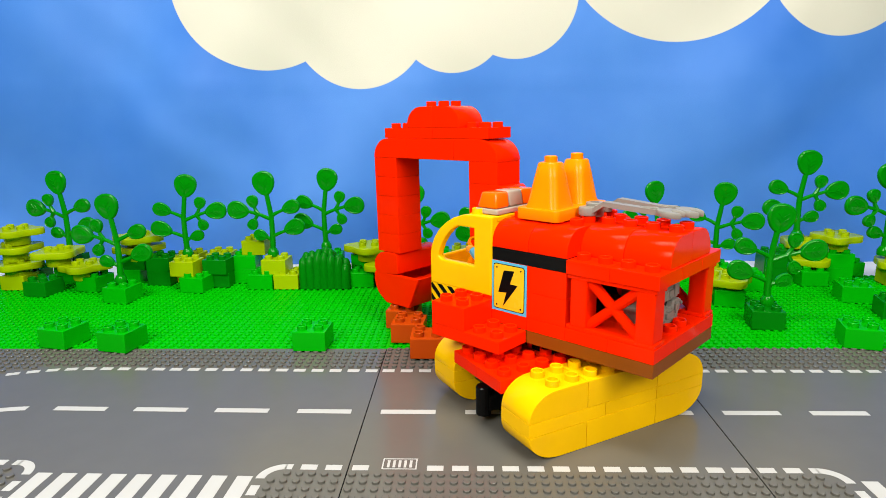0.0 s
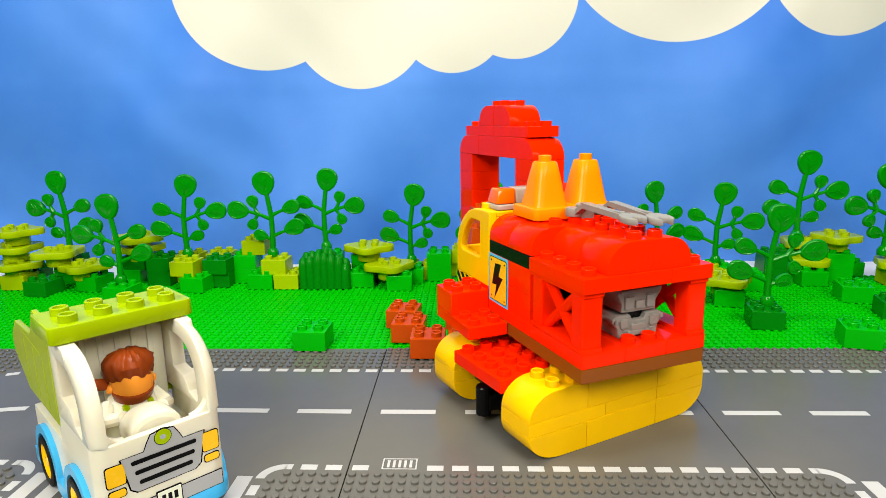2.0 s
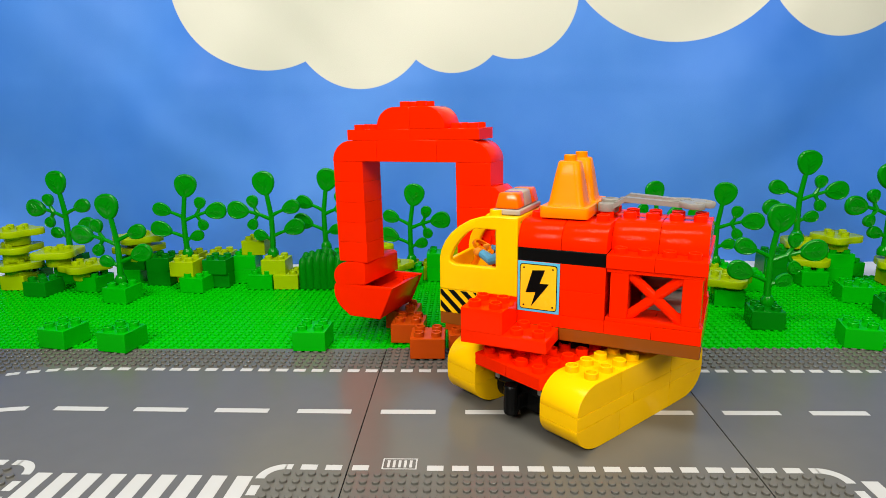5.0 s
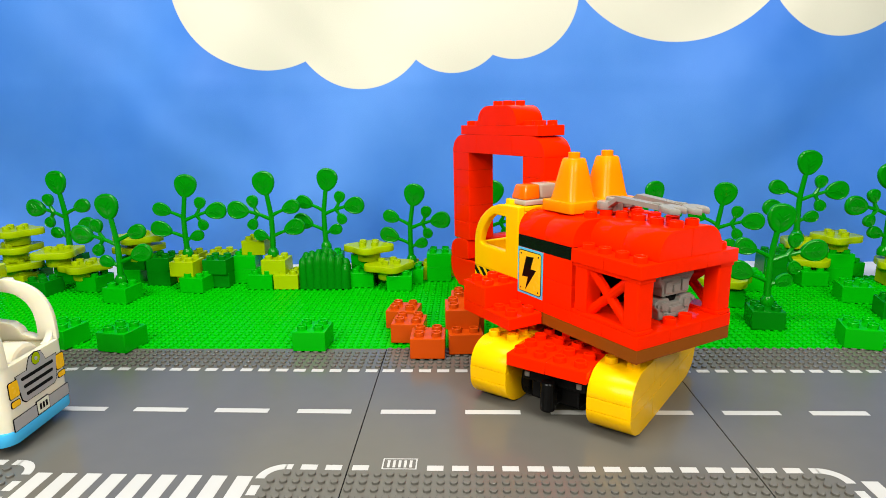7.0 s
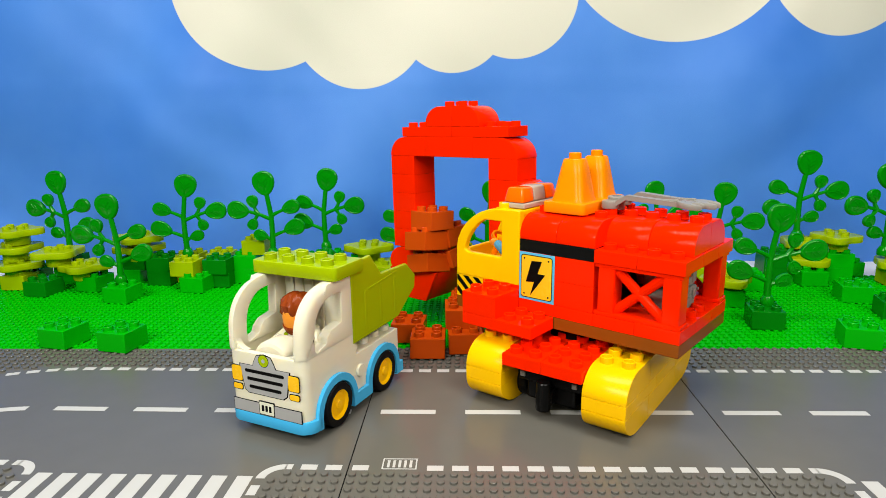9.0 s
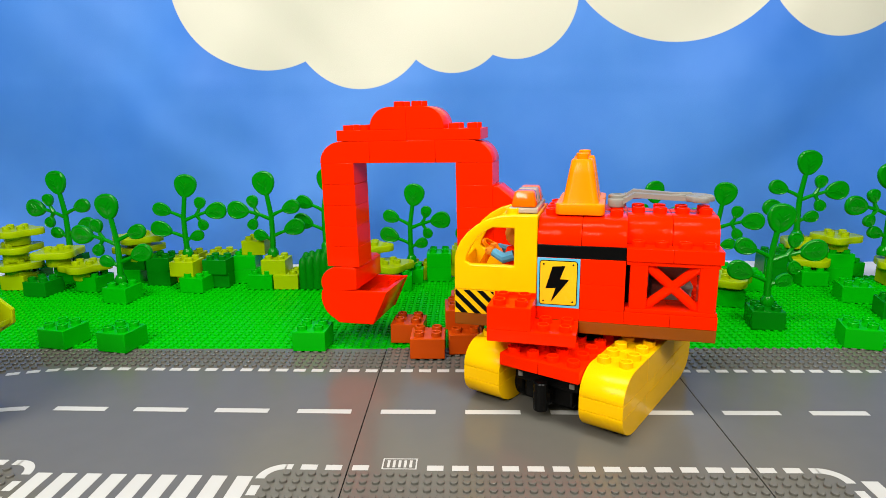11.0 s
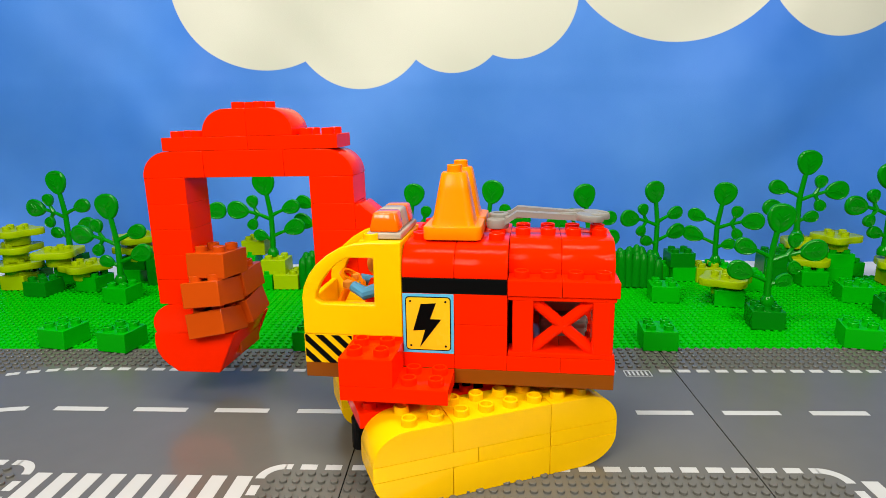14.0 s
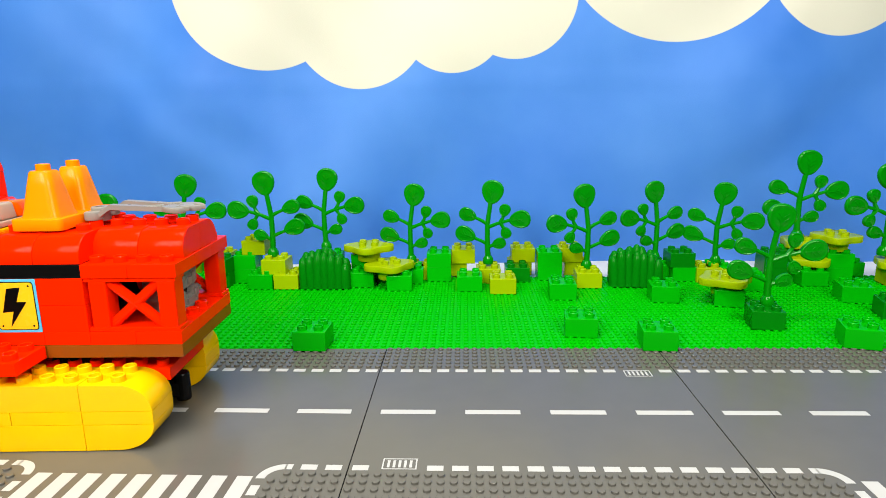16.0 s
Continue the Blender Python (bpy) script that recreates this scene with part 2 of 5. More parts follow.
CLOUD_RINGS = [
    circle_through((-0.464, 0.377), (-0.334, 0.281), (-0.280, 0.293)),
    circle_through((-0.280, 0.293), (-0.200, 0.253), (-0.120, 0.292)),
    circle_through((-0.120, 0.292), (-0.069, 0.273), (-0.012, 0.297)),
    circle_through((-0.012, 0.297), (0.024, 0.291), (0.105, 0.366)),
    circle_through((0.115, 0.366), (0.245, 0.310), (0.366, 0.361)),
    circle_through((0.383, 0.361), (0.465, 0.315), (0.547, 0.352)),
    (-0.18, 0.44, 0.145), (-0.01, 0.43, 0.10), (0.25, 0.46, 0.12)]


def print_clouds(m):
    """Lays the round-edged ivory clouds over the cloth's blue."""
    n, l = m.node_tree.nodes, m.node_tree.links
    b = n["Principled BSDF"]
    blue = b.inputs["Base Color"].links[0].from_socket
    tc = n.new("ShaderNodeTexCoord")
    flat = n.new("ShaderNodeVectorMath")
    flat.operation = "MULTIPLY"
    flat.inputs[1].default_value = (1, 0, 1)
    l.new(tc.outputs["Object"], flat.inputs[0])
    last = None
    for x, z, r in CLOUD_RINGS:
        d = n.new("ShaderNodeVectorMath")
        d.operation = "DISTANCE"
        l.new(flat.outputs["Vector"], d.inputs[0])
        d.inputs[1].default_value = (x, 0, z)
        s = n.new("ShaderNodeMath")
        s.operation = "SUBTRACT"
        s.inputs[0].default_value = r
        l.new(d.outputs["Value"], s.inputs[1])
        if last:
            mx = n.new("ShaderNodeMath")
            mx.operation = "MAXIMUM"
            l.new(last, mx.inputs[0])
            l.new(s.outputs[0], mx.inputs[1])
            last = mx.outputs[0]
        else:
            last = s.outputs[0]
    edge = n.new("ShaderNodeMapRange")
    edge.inputs["From Min"].default_value, edge.inputs["From Max"].default_value = -0.0006, 0.0006
    l.new(last, edge.inputs["Value"])
    mix = n.new("ShaderNodeMix")
    mix.data_type = "RGBA"
    mix.inputs[7].default_value = (0.65, 0.632, 0.54, 1)
    l.new(edge.outputs["Result"], mix.inputs[0])
    l.new(blue, mix.inputs[6])
    l.new(mix.outputs[2], b.inputs["Base Color"])


print_clouds(CLOTH)


def backdrop():
    bm = bmesh.new()
    nx, nz = 170, 75
    x0, x1, z0, z1 = -1.15, 0.98, -0.06, 0.80
    rows = []
    for j in range(nz + 1):
        row = []
        for i in range(nx + 1):
            x, z = x0 + (x1 - x0) * i / nx, z0 + (z1 - z0) * j / nz
            side = min(1.0, abs(x + 0.1) * 1.8)
            fold = 0.0080 * math.sin(13 * (x + 0.9 * z) + 1.6 * math.sin(5 * x)) * side
            fold += 0.0095 * math.sin(21 * (x - 0.7 * z) + 2) * max(0.0, 0.9 - abs(x + 0.55))
            fold += 0.0085 * math.sin(19 * (0.8 * x - z) + 1) * max(0.0, 0.7 - abs(x - 0.40))
            fold += 0.0030 * noise.noise((x * 6, z * 5, 0.3)) + 0.0016 * noise.noise((x * 17 + z * 8, z * 7, 2.3))
            a, c = 0.64 * x + 0.77 * z, -0.62 * x + 0.78 * z
            fold += 0.0020 * math.sin(62 * a + 3 * noise.noise((x * 4, z * 4, 5.0))) * max(0.0, min(0.8, -2 * x - 0.35)) * (0.6 + noise.noise((x * 5, z * 5, 1.7)))
            fold += 0.0018 * math.sin(55 * c + 3 * noise.noise((x * 4, z * 4, 8.0))) * max(0.0, min(0.8, 2 * x - 0.1)) * (0.6 + noise.noise((x * 5, z * 5, 3.7)))
            crease = 0.0007 * math.exp(-((z - 0.262) / 0.004) ** 2)
            row.append(bm.verts.new((x, 0.612 - fold - crease, z)))
        rows.append(row)
    for r, q in zip(rows, rows[1:]):
        for i in range(nx):
            bm.faces.new((r[i], r[i + 1], q[i + 1], q[i]))
    ob = new("backdrop", finish("backdrop", bm, CLOTH))
    tagged(ob, "hanging blue cloth printed with ivory clouds, softly creased", kind="structure")


backdrop()


# ---- baseplates ----
def stud_field(name, spots, material, parent, label, r=0.0024, high=0.0017, n=10):
    """Many small studs in one mesh."""
    ang = [2 * math.pi * k / n for k in range(n)]
    verts, faces = [], []
    for x, y in spots:
        o = len(verts)
        verts += [(x + r * math.cos(a), y + r * math.sin(a), -0.0001) for a in ang]
        verts += [(x + r * math.cos(a), y + r * math.sin(a), high - 0.00025) for a in ang]
        verts += [(x + 0.9 * r * math.cos(a), y + 0.9 * r * math.sin(a), high) for a in ang]
        for k in range(n):
            j = (k + 1) % n
            faces.append((o + k, o + j, o + n + j, o + n + k))
            faces.append((o + n + k, o + n + j, o + 2 * n + j, o + 2 * n + k))
        faces.append(tuple(o + 2 * n + k for k in range(n)))
    me = bpy.data.meshes.new(name)
    me.from_pydata(verts, [], faces)
    me.materials.append(material)
    smooth_by_angle(me)
    ob = new(name, me)
    ob.parent = parent
    return tagged(ob, label, kind="stuff")


S, T = 0.008, 0.256


def plate_slab(name, x0, x1, y0, y1, material, label, left=0.0005, right=0.0005):
    """A baseplate; left and right are the gaps at its ends."""
    g = 0.00035
    return structure(name, box(x0 + left, x1 - right, y0 + g, y1 - g, -0.0026, 0, 0), material, label)


def print_quad(parent, x0, x1, y0, y1, z=0.00018):
    key = ("dash", round(x1 - x0, 4), round(y1 - y0, 4))
    if key not in SHARED:
        w, d = (x1 - x0) / 2, (y1 - y0) / 2
        SHARED[key] = mesh_of("road_mark", box(-w, w, -d, d, -0.0001, 0.0, 0), PRINT_WHITE)
    return part("road_mark", SHARED[key], None, parent, at=pose((x0 + x1) / 2, (y0 + y1) / 2, z))


def curved_mark(parent, cx, cy, r0, r1, a0, a1):
    pts = arc(cx, cy, r1, r1, a0, a1, 10) + arc(cx, cy, r0, r0, a1, a0, 10)
    part("road_mark", prism(pts, 0.00006, 0.00018, "z", 0), PRINT_WHITE, parent)


def grate(parent, x, y):
    """A white printed drain: frame and five bars."""
    w, d, t = 0.0225, 0.0125, 0.0009
    for a, b, c, e in ((0, w, 0, t), (0, w, d - t, d), (0, t, t, d - t), (w - t, w, t, d - t)):
        print_quad(parent, x + a, x + b, y + c, y + e)
    for k in range(5):
        print_quad(parent, x + 0.0032 + k * 0.0036, x + 0.0049 + k * 0.0036, y + 0.0022, y + d - 0.0022)


def centre_and_far_marks(p, x0, skip=()):
    for k in range(4):
        print_quad(p, x0 + 0.0112 + 0.064 * k, x0 + 0.0527 + 0.064 * k, 0.1247, 0.1312)
    for k in range(16):
        if k not in skip:
            print_quad(p, x0 + 0.0027 + 0.016 * k, x0 + 0.0132 + 0.016 * k, 0.2008, 0.2066)


def straight_road(x0):
    p = plate_slab("road", x0, x0 + T, 0, T, ROAD_GREY, "grey toy road plate with white dashed lines and studded verges")
    centre_and_far_marks(p, x0, skip=(13, 14))
    for k in range(16):
        if k not in (1, 2):
            print_quad(p, x0 + 0.0027 + 0.016 * k, x0 + 0.0132 + 0.016 * k, 0.0494, 0.0552)
    grate(p, x0 + 0.0215, 0.0508)
    grate(p, x0 + T - 0.044, 0.1925)
    spots = [(x0 + S / 2 + S * i, S / 2 + S * j) for i in range(32) for j in (*range(6), *range(26, 32))]
    stud_field("studs", spots, ROAD_GREY, p, "rows of small grey studs")


ASKEW = pose(-0.128, 0.150, 0) @ pose(0, 0.0006, -0.0004, 0, 0, -0.9) @ pose(0.128, -0.150, 0)


def junction_road(x0, askew=False):
    label = "grey toy road plate with a zebra crossing and studded verges"
    if askew:  # its right edge still runs along the next plate
        edge = [ASKEW.inverted() @ Vector((x0 + T - 0.0005, y, 0)) for y in (0.0, T)]
        p = structure("road", prism([(x0, 0.00035), (edge[0].x, 0.00035), (edge[1].x, T - 0.00035), (x0, T - 0.00035)], -0.0022, 0, "z", 0), ROAD_GREY, label)
        p.matrix_basis = ASKEW
    else:
        p = plate_slab("road", x0, x0 + T, 0, T, ROAD_GREY, label)
    centre_and_far_marks(p, x0)
    for k in (0, 1):
        print_quad(p, x0 + 0.0027 + 0.016 * k, x0 + 0.0132 + 0.016 * k, 0.0494, 0.0552)
        print_quad(p, x0 + T - 0.0132 - 0.016 * k, x0 + T - 0.0027 - 0.016 * k, 0.0494, 0.0552)
    for side in (0, 1):
        xe = x0 + (0.0385 if side == 0 else T - 0.0385)
        curved_mark(p, xe, 0.0390, 0.0104, 0.0162, *((90, 0) if side == 0 else (90, 180)))
        print_quad(p, *((x0 + 0.0347, x0 + 0.0395) if side == 0 else (x0 + T - 0.0395, x0 + T - 0.0347)), 0.0494, 0.0552)
        xs = x0 + (0.049 if side == 0 else T - 0.0548)
        for k in range(2):
            print_quad(p, xs, xs + 0.0058, 0.0215 - 0.016 * k, 0.0315 - 0.016 * k)
    for k in range(9):
        print_quad(p, x0 + 0.0587 + 0.0163 * k, x0 + 0.0688 + 0.0163 * k, 0.004, 0.0412)
    spots = [(x0 + S / 2 + S * i, S / 2 + S * j) for i in range(32) for j in range(26, 31 if askew else 32)]
    spots += [(x0 + S / 2 + S * i, S / 2 + S * j) for i in (*range(6), *range(26, 32)) for j in range(6) if not (j == 5 and i in (5, 26))]
    stud_field("studs", spots, ROAD_GREY, p, "rows of small grey studs")


def bend_road(x1):
    """A quarter bend towards the front, left of the junction."""
    x0 = x1 - T
    p = plate_slab("road", x0, x1, 0, T, ROAD_GREY, "grey toy road plate with a bend in its dashed lines", right=0.0)
    p.matrix_basis = ASKEW
    for k in range(20):
        a = 90 + (0.0027 + 0.016 * k) / 0.2037 * 57.3
        if a < 172:
            curved_mark(p, x1, 0, 0.2008, 0.2066, a, a + 2.95)
    for k in range(4):
        a = 90 + (0.0112 + 0.064 * k) / 0.128 * 57.3
        if a < 165:
            curved_mark(p, x1, 0, 0.1247, 0.1312, a, a + 18.5)
    for k in range(4):
        a = 93 + 20 * k
        curved_mark(p, x1, 0, 0.0494, 0.0552, a, a + 11)
    spots = []
    for i in range(32):
        for j in range(32):
            x, y = x0 + S / 2 + S * i, S / 2 + S * j
            r = math.hypot(x - x1, y)
            if (r > 0.212 or r < 0.046) and j < 31:
                spots.append((x, y))
    stud_field("studs", spots, ROAD_GREY, p, "small grey studs round the bend")


# added black sheet, stands in for the shade down in the plate seams
structure("underlay", box(-0.62, 0.60, 0.004, 0.500, -0.0031, -0.0027, 0), TYRE, "thin black sheet added under the toy baseplates to darken their seams")
bend_road(-0.384)
junction_road(-0.384, True)
straight_road(-0.128)
junction_road(0.128)
straight_road(0.384)
for k in range(-3, 3):
    x0 = -0.128 + T * k
    lawn = plate_slab("ground", x0, x0 + T, T, 2 * T, BASE_GREEN, "bright green studded toy baseplate", left=0.0, right=0.0)
    stud_field("studs", [(x0 + S / 2 + S * i, T + S / 2 + S * j) for i in range(32) for j in range(32)], BASE_GREEN, lawn, "rows of small green studs", n=8)


# ---- the excavator ----
def quarter_top(y_out, y_in, z0, z1, lift=0.0030, n=9):
    """Half of a curved brick's outline in (y, z): up from the outer foot, round to the flat top, and down again at the middle."""
    return [(y_out, z0), (y_out, z0 + lift)] + arc(y_in, z0 + lift, y_out - y_in, z1 - z0 - lift, 0, 90, n)[1:]


SAG = pose(0.0768, 0, P) @ pose(0, 0, 0, 0, 0.8, 0) @ pose(-0.0768, 0, -P)


def excavator():
    exc = thing("toy_excavator", "red and yellow toy brick excavator on tracks", "toy excavator")
    # undercarriage: two tracks of yellow bricks
    for side in (-1, 1):
        y0, y1 = (0.032, 0.064) if side > 0 else (-0.064, -0.032)
        L = 0.080
        name = "track"
        for layer, (z0, z1) in enumerate(((0.0, H), (H, H + P), (H + P, 2 * H + P))):
            g = 0.0002
            if layer == 1:
                cuts = [-L, -0.032 + 0.016 * 1.0, 0.032, L]
                for a, b in zip(cuts, cuts[1:]):
                    part("track_brick", box(a + g, b - g, y0 + g, y1 - g, z0 + g / 2, z1 - g / 2, 0.0003), YELLOW, exc)
                continue
            rx, rz = (0.026, H - 0.0004) if layer == 0 else (0.0215, H - 0.0004)
            for k, (a, b) in enumerate(((-L, -0.032), (-0.032, 0.032), (0.032, L))):
                if k == 1:
                    bm = box(a + g, b - g, y0 + g, y1 - g, z0 + g / 2, z1 - g / 2, 0.0003)
                else:
                    out, inn = (a + g, b - g) if k == 0 else (b - g, a + g)
                    sgn = 1 if k == 0 else -1
                    if layer == 0:
                        curve = arc(out + sgn * rx, z1 - g / 2, rx, rz, 180 if k == 0 else 0, 270, 9) if k == 0 else arc(out - rx, z1 - g / 2, rx, rz, 0, -90, 9)
                        pts = curve + [(inn, z0 + 0.0001), (inn, z1 - g / 2)]
                    else:
                        curve = arc(out + sgn * rx, z0 + g / 2, rx, rz, 180, 90, 9) if k == 0 else arc(out - rx, z0 + g / 2, rx, rz, 0, 90, 9)
                        pts = curve + [(inn, z1 - g / 2), (inn, z0 + g / 2)]
                    bm = prism(pts, y0 + g, y1 - g, "y", 0.0003)
                if layer == 2:
                    xs = {0: (-0.056, -0.040), 1: (-0.024, -0.008, 0.008, 0.024), 2: (0.040, 0.056)}[k]
                    with_studs(bm, [(x, y0 + 0.008 + 0.016 * j) for x in xs for j in (0, 1)], z1 - g)
                part("track_brick", bm, YELLOW, exc)
    # red deck between the tracks, on a black drive box
    for a, b in ((-0.080, -0.032), (-0.032, 0.032), (0.032, 0.080)):
        for c, d in ((-0.0318, 0.0), (0.0, 0.0318)):
            bm = box(a + 0.0002, b - 0.0002, c + 0.0001, d - 0.0001, 0.0366, 0.0462, 0.0006)
            with_studs(bm, grid(round((b - a) / U), 2, (a + b) / 2, (c + d) / 2), 0.0462)
            part("deck_plate", bm, RED, exc)
    part("drive_box", box(-0.062, 0.062, -0.020, 0.020, 0.007, 0.0365, 0.002), BLACK, exc, "black drive unit")
    for x in (-0.044, 0.044):
        for y in (-0.0275, 0.0275):
            part("drive_wheel", lathe([(0, -0.004), (0.0125, -0.004), (0.0135, -0.003), (0.0135, 0.003), (0.0125, 0.004), (0.006, 0.004), (0.005, 0.002), (0, 0.002)], 22,
                                      pose(x, y, 0.0145, 90, 0, 0)), BLACK, exc)
    for x in (-1, 1):
        part("coupling", merge(box(x * 0.064 - 0.009, x * 0.064 + 0.009, -0.006, 0.006, 0.010, 0.022, 0.002),
                               lathe([(0, 0), (0.0052, 0), (0.0056, 0.001), (0.0056, 0.021), (0.005, 0.022), (0, 0.022)], 16, Matrix.Translation((x * 0.0735, 0, 0.007)))), BLACK, exc)
        part("buffer", box(x * 0.062 - 0.004, x * 0.062 + 0.004, -0.026, 0.026, 0.022, 0.033, 0.002), BLACK, exc)
        for y in (-0.021, 0.021):
            part("lamp_pip", box(x * 0.0662 - 0.001, x * 0.0662 + 0.001, y - 0.002, y + 0.002, 0.0255, 0.0295, 0.0005), GREY, exc)
    part("turntable", lathe([(0, 0.0460), (0.030, 0.0460), (0.0305, 0.0465), (0.0305, 0.0570), (0.030, 0.0575), (0, 0.0575)], 40, Matrix.Translation((0.003, 0.006, 0))), BLACK, exc)

    # upper body: everything above turns with the brown base plate
    def s(v):
        return v - 0.096
    top = part("upper_body", merge(box(s(0.0002), s(0.096), -0.0478, 0.0478, 0.0, P, 0.0006), box(s(0.0962), s(0.1918), -0.0478, 0.0478, 0.0, P, 0.0006)), PLATE_BROWN, exc, "brown base plates")
    top.matrix_basis = pose(0, 0, 0.0576)

    def sub(name, bm, mat, label=""):
        return part(name, bm, mat, top, label)

    def blk(x0, x1, y0, y1, z0, z1, mat=RED, studs=(), name="brick", bev=0.0004):
        g = 0.00008
        bm = box(x0 + g, x1 - g, y0 + g, y1 - g, z0 + g / 2, z1 - g / 2, bev)
        with_studs(bm, studs, z1 - g)
        return sub(name, bm, mat)

    # rear platform
    for y in (-0.032, 0.0, 0.032):
        blk(s(0), s(0.032), y - 0.016, y + 0.016, P, 2 * P, studs=[(s(0.008), y - 0.008), (s(0.008), y + 0.008)] if y == 0 else (), name="floor_plate")
        blk(s(0.032), s(0.064), y - 0.016, y + 0.016, P, 2 * P, name="floor_plate")
    # middle courses, both flanks and the core
    for a in (0.064, 0.096):
        for y in (-0.032, 0.0, 0.032):
            blk(s(a), s(a + 0.032), y - 0.016, y + 0.016, P, 2 * P, name="floor_plate")
            if y == 0.032 and a == 0.096:
                blk(s(a), s(a + 0.032), y - 0.016, y + 0.0157, 2 * P, 2 * P + 2 * H, name="sign_brick")
            else:
                for k in (0, 1):
                    blk(s(a), s(a + 0.032), y - 0.016, y + 0.016, 2 * P + k * H, 2 * P + (k + 1) * H)
    blk(s(0.0642), s(0.1278), -0.0480, 0.0480, 0.0576, 0.0672, BLACK, name="black_plate")
    z0, z1 = 0.0672, 0.0864
    for a, b in ((0.064, 0.096), (0.096, 0.128)):
        for sd in (-1, 1):
            pts = [(sd * y, z) for y, z in quarter_top(0.0478, 0.0315, z0, z1)] + [(0.0, z1), (0.0, z0)]
            bm = prism(pts, s(a) + 0.00015, s(b) - 0.00015, "x", 0.0005)
            with_studs(bm, [(s(a + 0.008 + 0.016 * i), sd * y) for i in (0, 1) for y in (0.008, 0.024)], z1)
            sub("curved_brick", bm, RED)
    # engine cage
    for sd in (-1, 1):
        yo, yi = sd * 0.0478, sd * 0.0330
        ya, yb = min(yo, yi), max(yo, yi)
        bm = box(s(0.0005), s(0.0635), ya, yb, 0.0192, 0.0222, 0.0006)
        merge(bm, box(s(0.0005), s(0.0635), ya, yb, 0.0546, 0.0576, 0.0006))
        for c in (0.0015, 0.0485):
            merge(bm, box(s(c), s(c + 0.0125), ya, yb, 0.0215, 0.0555, 0.0014))
        ym = sd * 0.0420
        for p0, p1 in (((0.012, 0.0555), (0.051, 0.0215)), ((0.012, 0.0215), (0.051, 0.0555))):
            merge(bm, tube([(s(p0[0]), ym, p0[1]), (s((p0[0] + p1[0]) / 2), ym, 0.0385), (s(p1[0]), ym, p1[1])], [0.0036] * 3, 12))
        sub("lattice_panel", bm, RED, "red lattice panel with crossed bars")
    for y in (-0.032, 0.0, 0.032):
        for a in (0.0, 0.032):
            oy = 0.0012 if y else 0
            y_0, y_1 = y - 0.016, y + 0.016
            if y > 0:
                y_1 += oy
            if y < 0:
                y_0 -= oy
            st = [(s(a + 0.008 + 0.016 * i), math.copysign(0.040, y)) for i in (0, 1)] if y else ()
            blk(s(a) - (0.0012 if a == 0 else 0), s(a + 0.032), y_0, y_1, 0.0576, 0.0672, studs=st, name="roof_plate")
    for a, b in ((0.0, 0.032), (0.032, 0.064)):
        for sd in (-1, 1):
            pts = [(sd * y, z) for y, z in quarter_top(0.0318, 0.0150, z0, z1 + 0.0006)] + [(0.0, z1 + 0.0006), (0.0, z0)]
            bm = prism(pts, s(a) + 0.00015, s(b) - 0.00015, "x", 0.0005)
            with_studs(bm, [(s(a + 0.008 + 0.016 * i), sd * 0.008) for i in (0, 1)], z1 + 0.0006)
            sub("curved_brick", bm, RED)
    # grey engine: two facetted blocks, the slot between them filled black as shade
    def plate_on(bm, y0, y1, z0_, z1_, out=0.0012):
        merge(bm, box(s(0.0140) - out, s(0.0165), y0, y1, z0_, z1_, 0.0004, 1))
    yc = -0.005
    low = [(-0.0150, 0.0192), (0.0150, 0.0192), (0.0165, 0.0262), (0.0205, 0.0298), (0.0205, 0.0322), (0.0165, 0.0345), (0.0065, 0.0345), (0.0045, 0.0305), (-0.0045, 0.0305), (-0.0065, 0.0345), (-0.0165, 0.0345), (-0.0205, 0.0322), (-0.0205, 0.0298), (-0.0165, 0.0262)]
    bm = prism([(yc + a, b) for a, b in low], s(0.0150), s(0.0440), "x", 0.0005, 1)
    for a, b, e, f in ((-0.0090, 0.0090, 0.0205, 0.0240), (-0.0060, 0.0060, 0.0240, 0.0282), (-0.0145, -0.0085, 0.0260, 0.0320), (0.0085, 0.0145, 0.0260, 0.0320)):
        plate_on(bm, yc + a, yc + b, e, f, 0.0008 if f < 0.03 else 0.0005)
    for yy in (-0.0180, 0.0180):
        merge(bm, lathe([(0, 0), (0.0013, 0), (0.0013, 0.002), (0, 0.002)], 10, pose(s(0.0155), yc + yy, 0.0310, 0, -90, 0)))
    for sd in (-1, 1):
        for k in range(6):
            u = k / 5
            merge(bm, tube([(s(0.0146), yc + sd * (0.0098 + 0.0045 * u) - 0.0014, 0.0222 + 0.0090 * u), (s(0.0146), yc + sd * (0.0098 + 0.0045 * u) + 0.0014, 0.0216 + 0.0090 * u)], [0.0006, 0.0006], 6))
    sub("engine_block", bm, GREY, "grey moulded engine part")
    upp = [(-0.0135, 0.0362), (0.0135, 0.0362), (0.0135, 0.0425), (0.0175, 0.0480), (0.0175, 0.0530), (-0.0175, 0.0530), (-0.0175, 0.0480), (-0.0135, 0.0425)]
    bm = prism([(yc + a, b) for a, b in upp], s(0.0150), s(0.0440), "x", 0.0005, 1)
    for a, b in ((-0.0120, -0.0050), (-0.0035, 0.0035), (0.0050, 0.0120)):
        plate_on(bm, yc + a, yc + b, 0.0385, 0.0470 if abs(a + b) > 0.001 else 0.0440, 0.0006)
    plate_on(bm, yc - 0.0160, yc + 0.0160, 0.0495, 0.0520, 0.0010)
    sub("engine_head", bm, GREY, "grey moulded engine part")
    sub("engine_core", box(s(0.0190), s(0.0430), yc - 0.0060, yc + 0.0060, 0.0300, 0.0365, 0.0003, 1), BLACK)
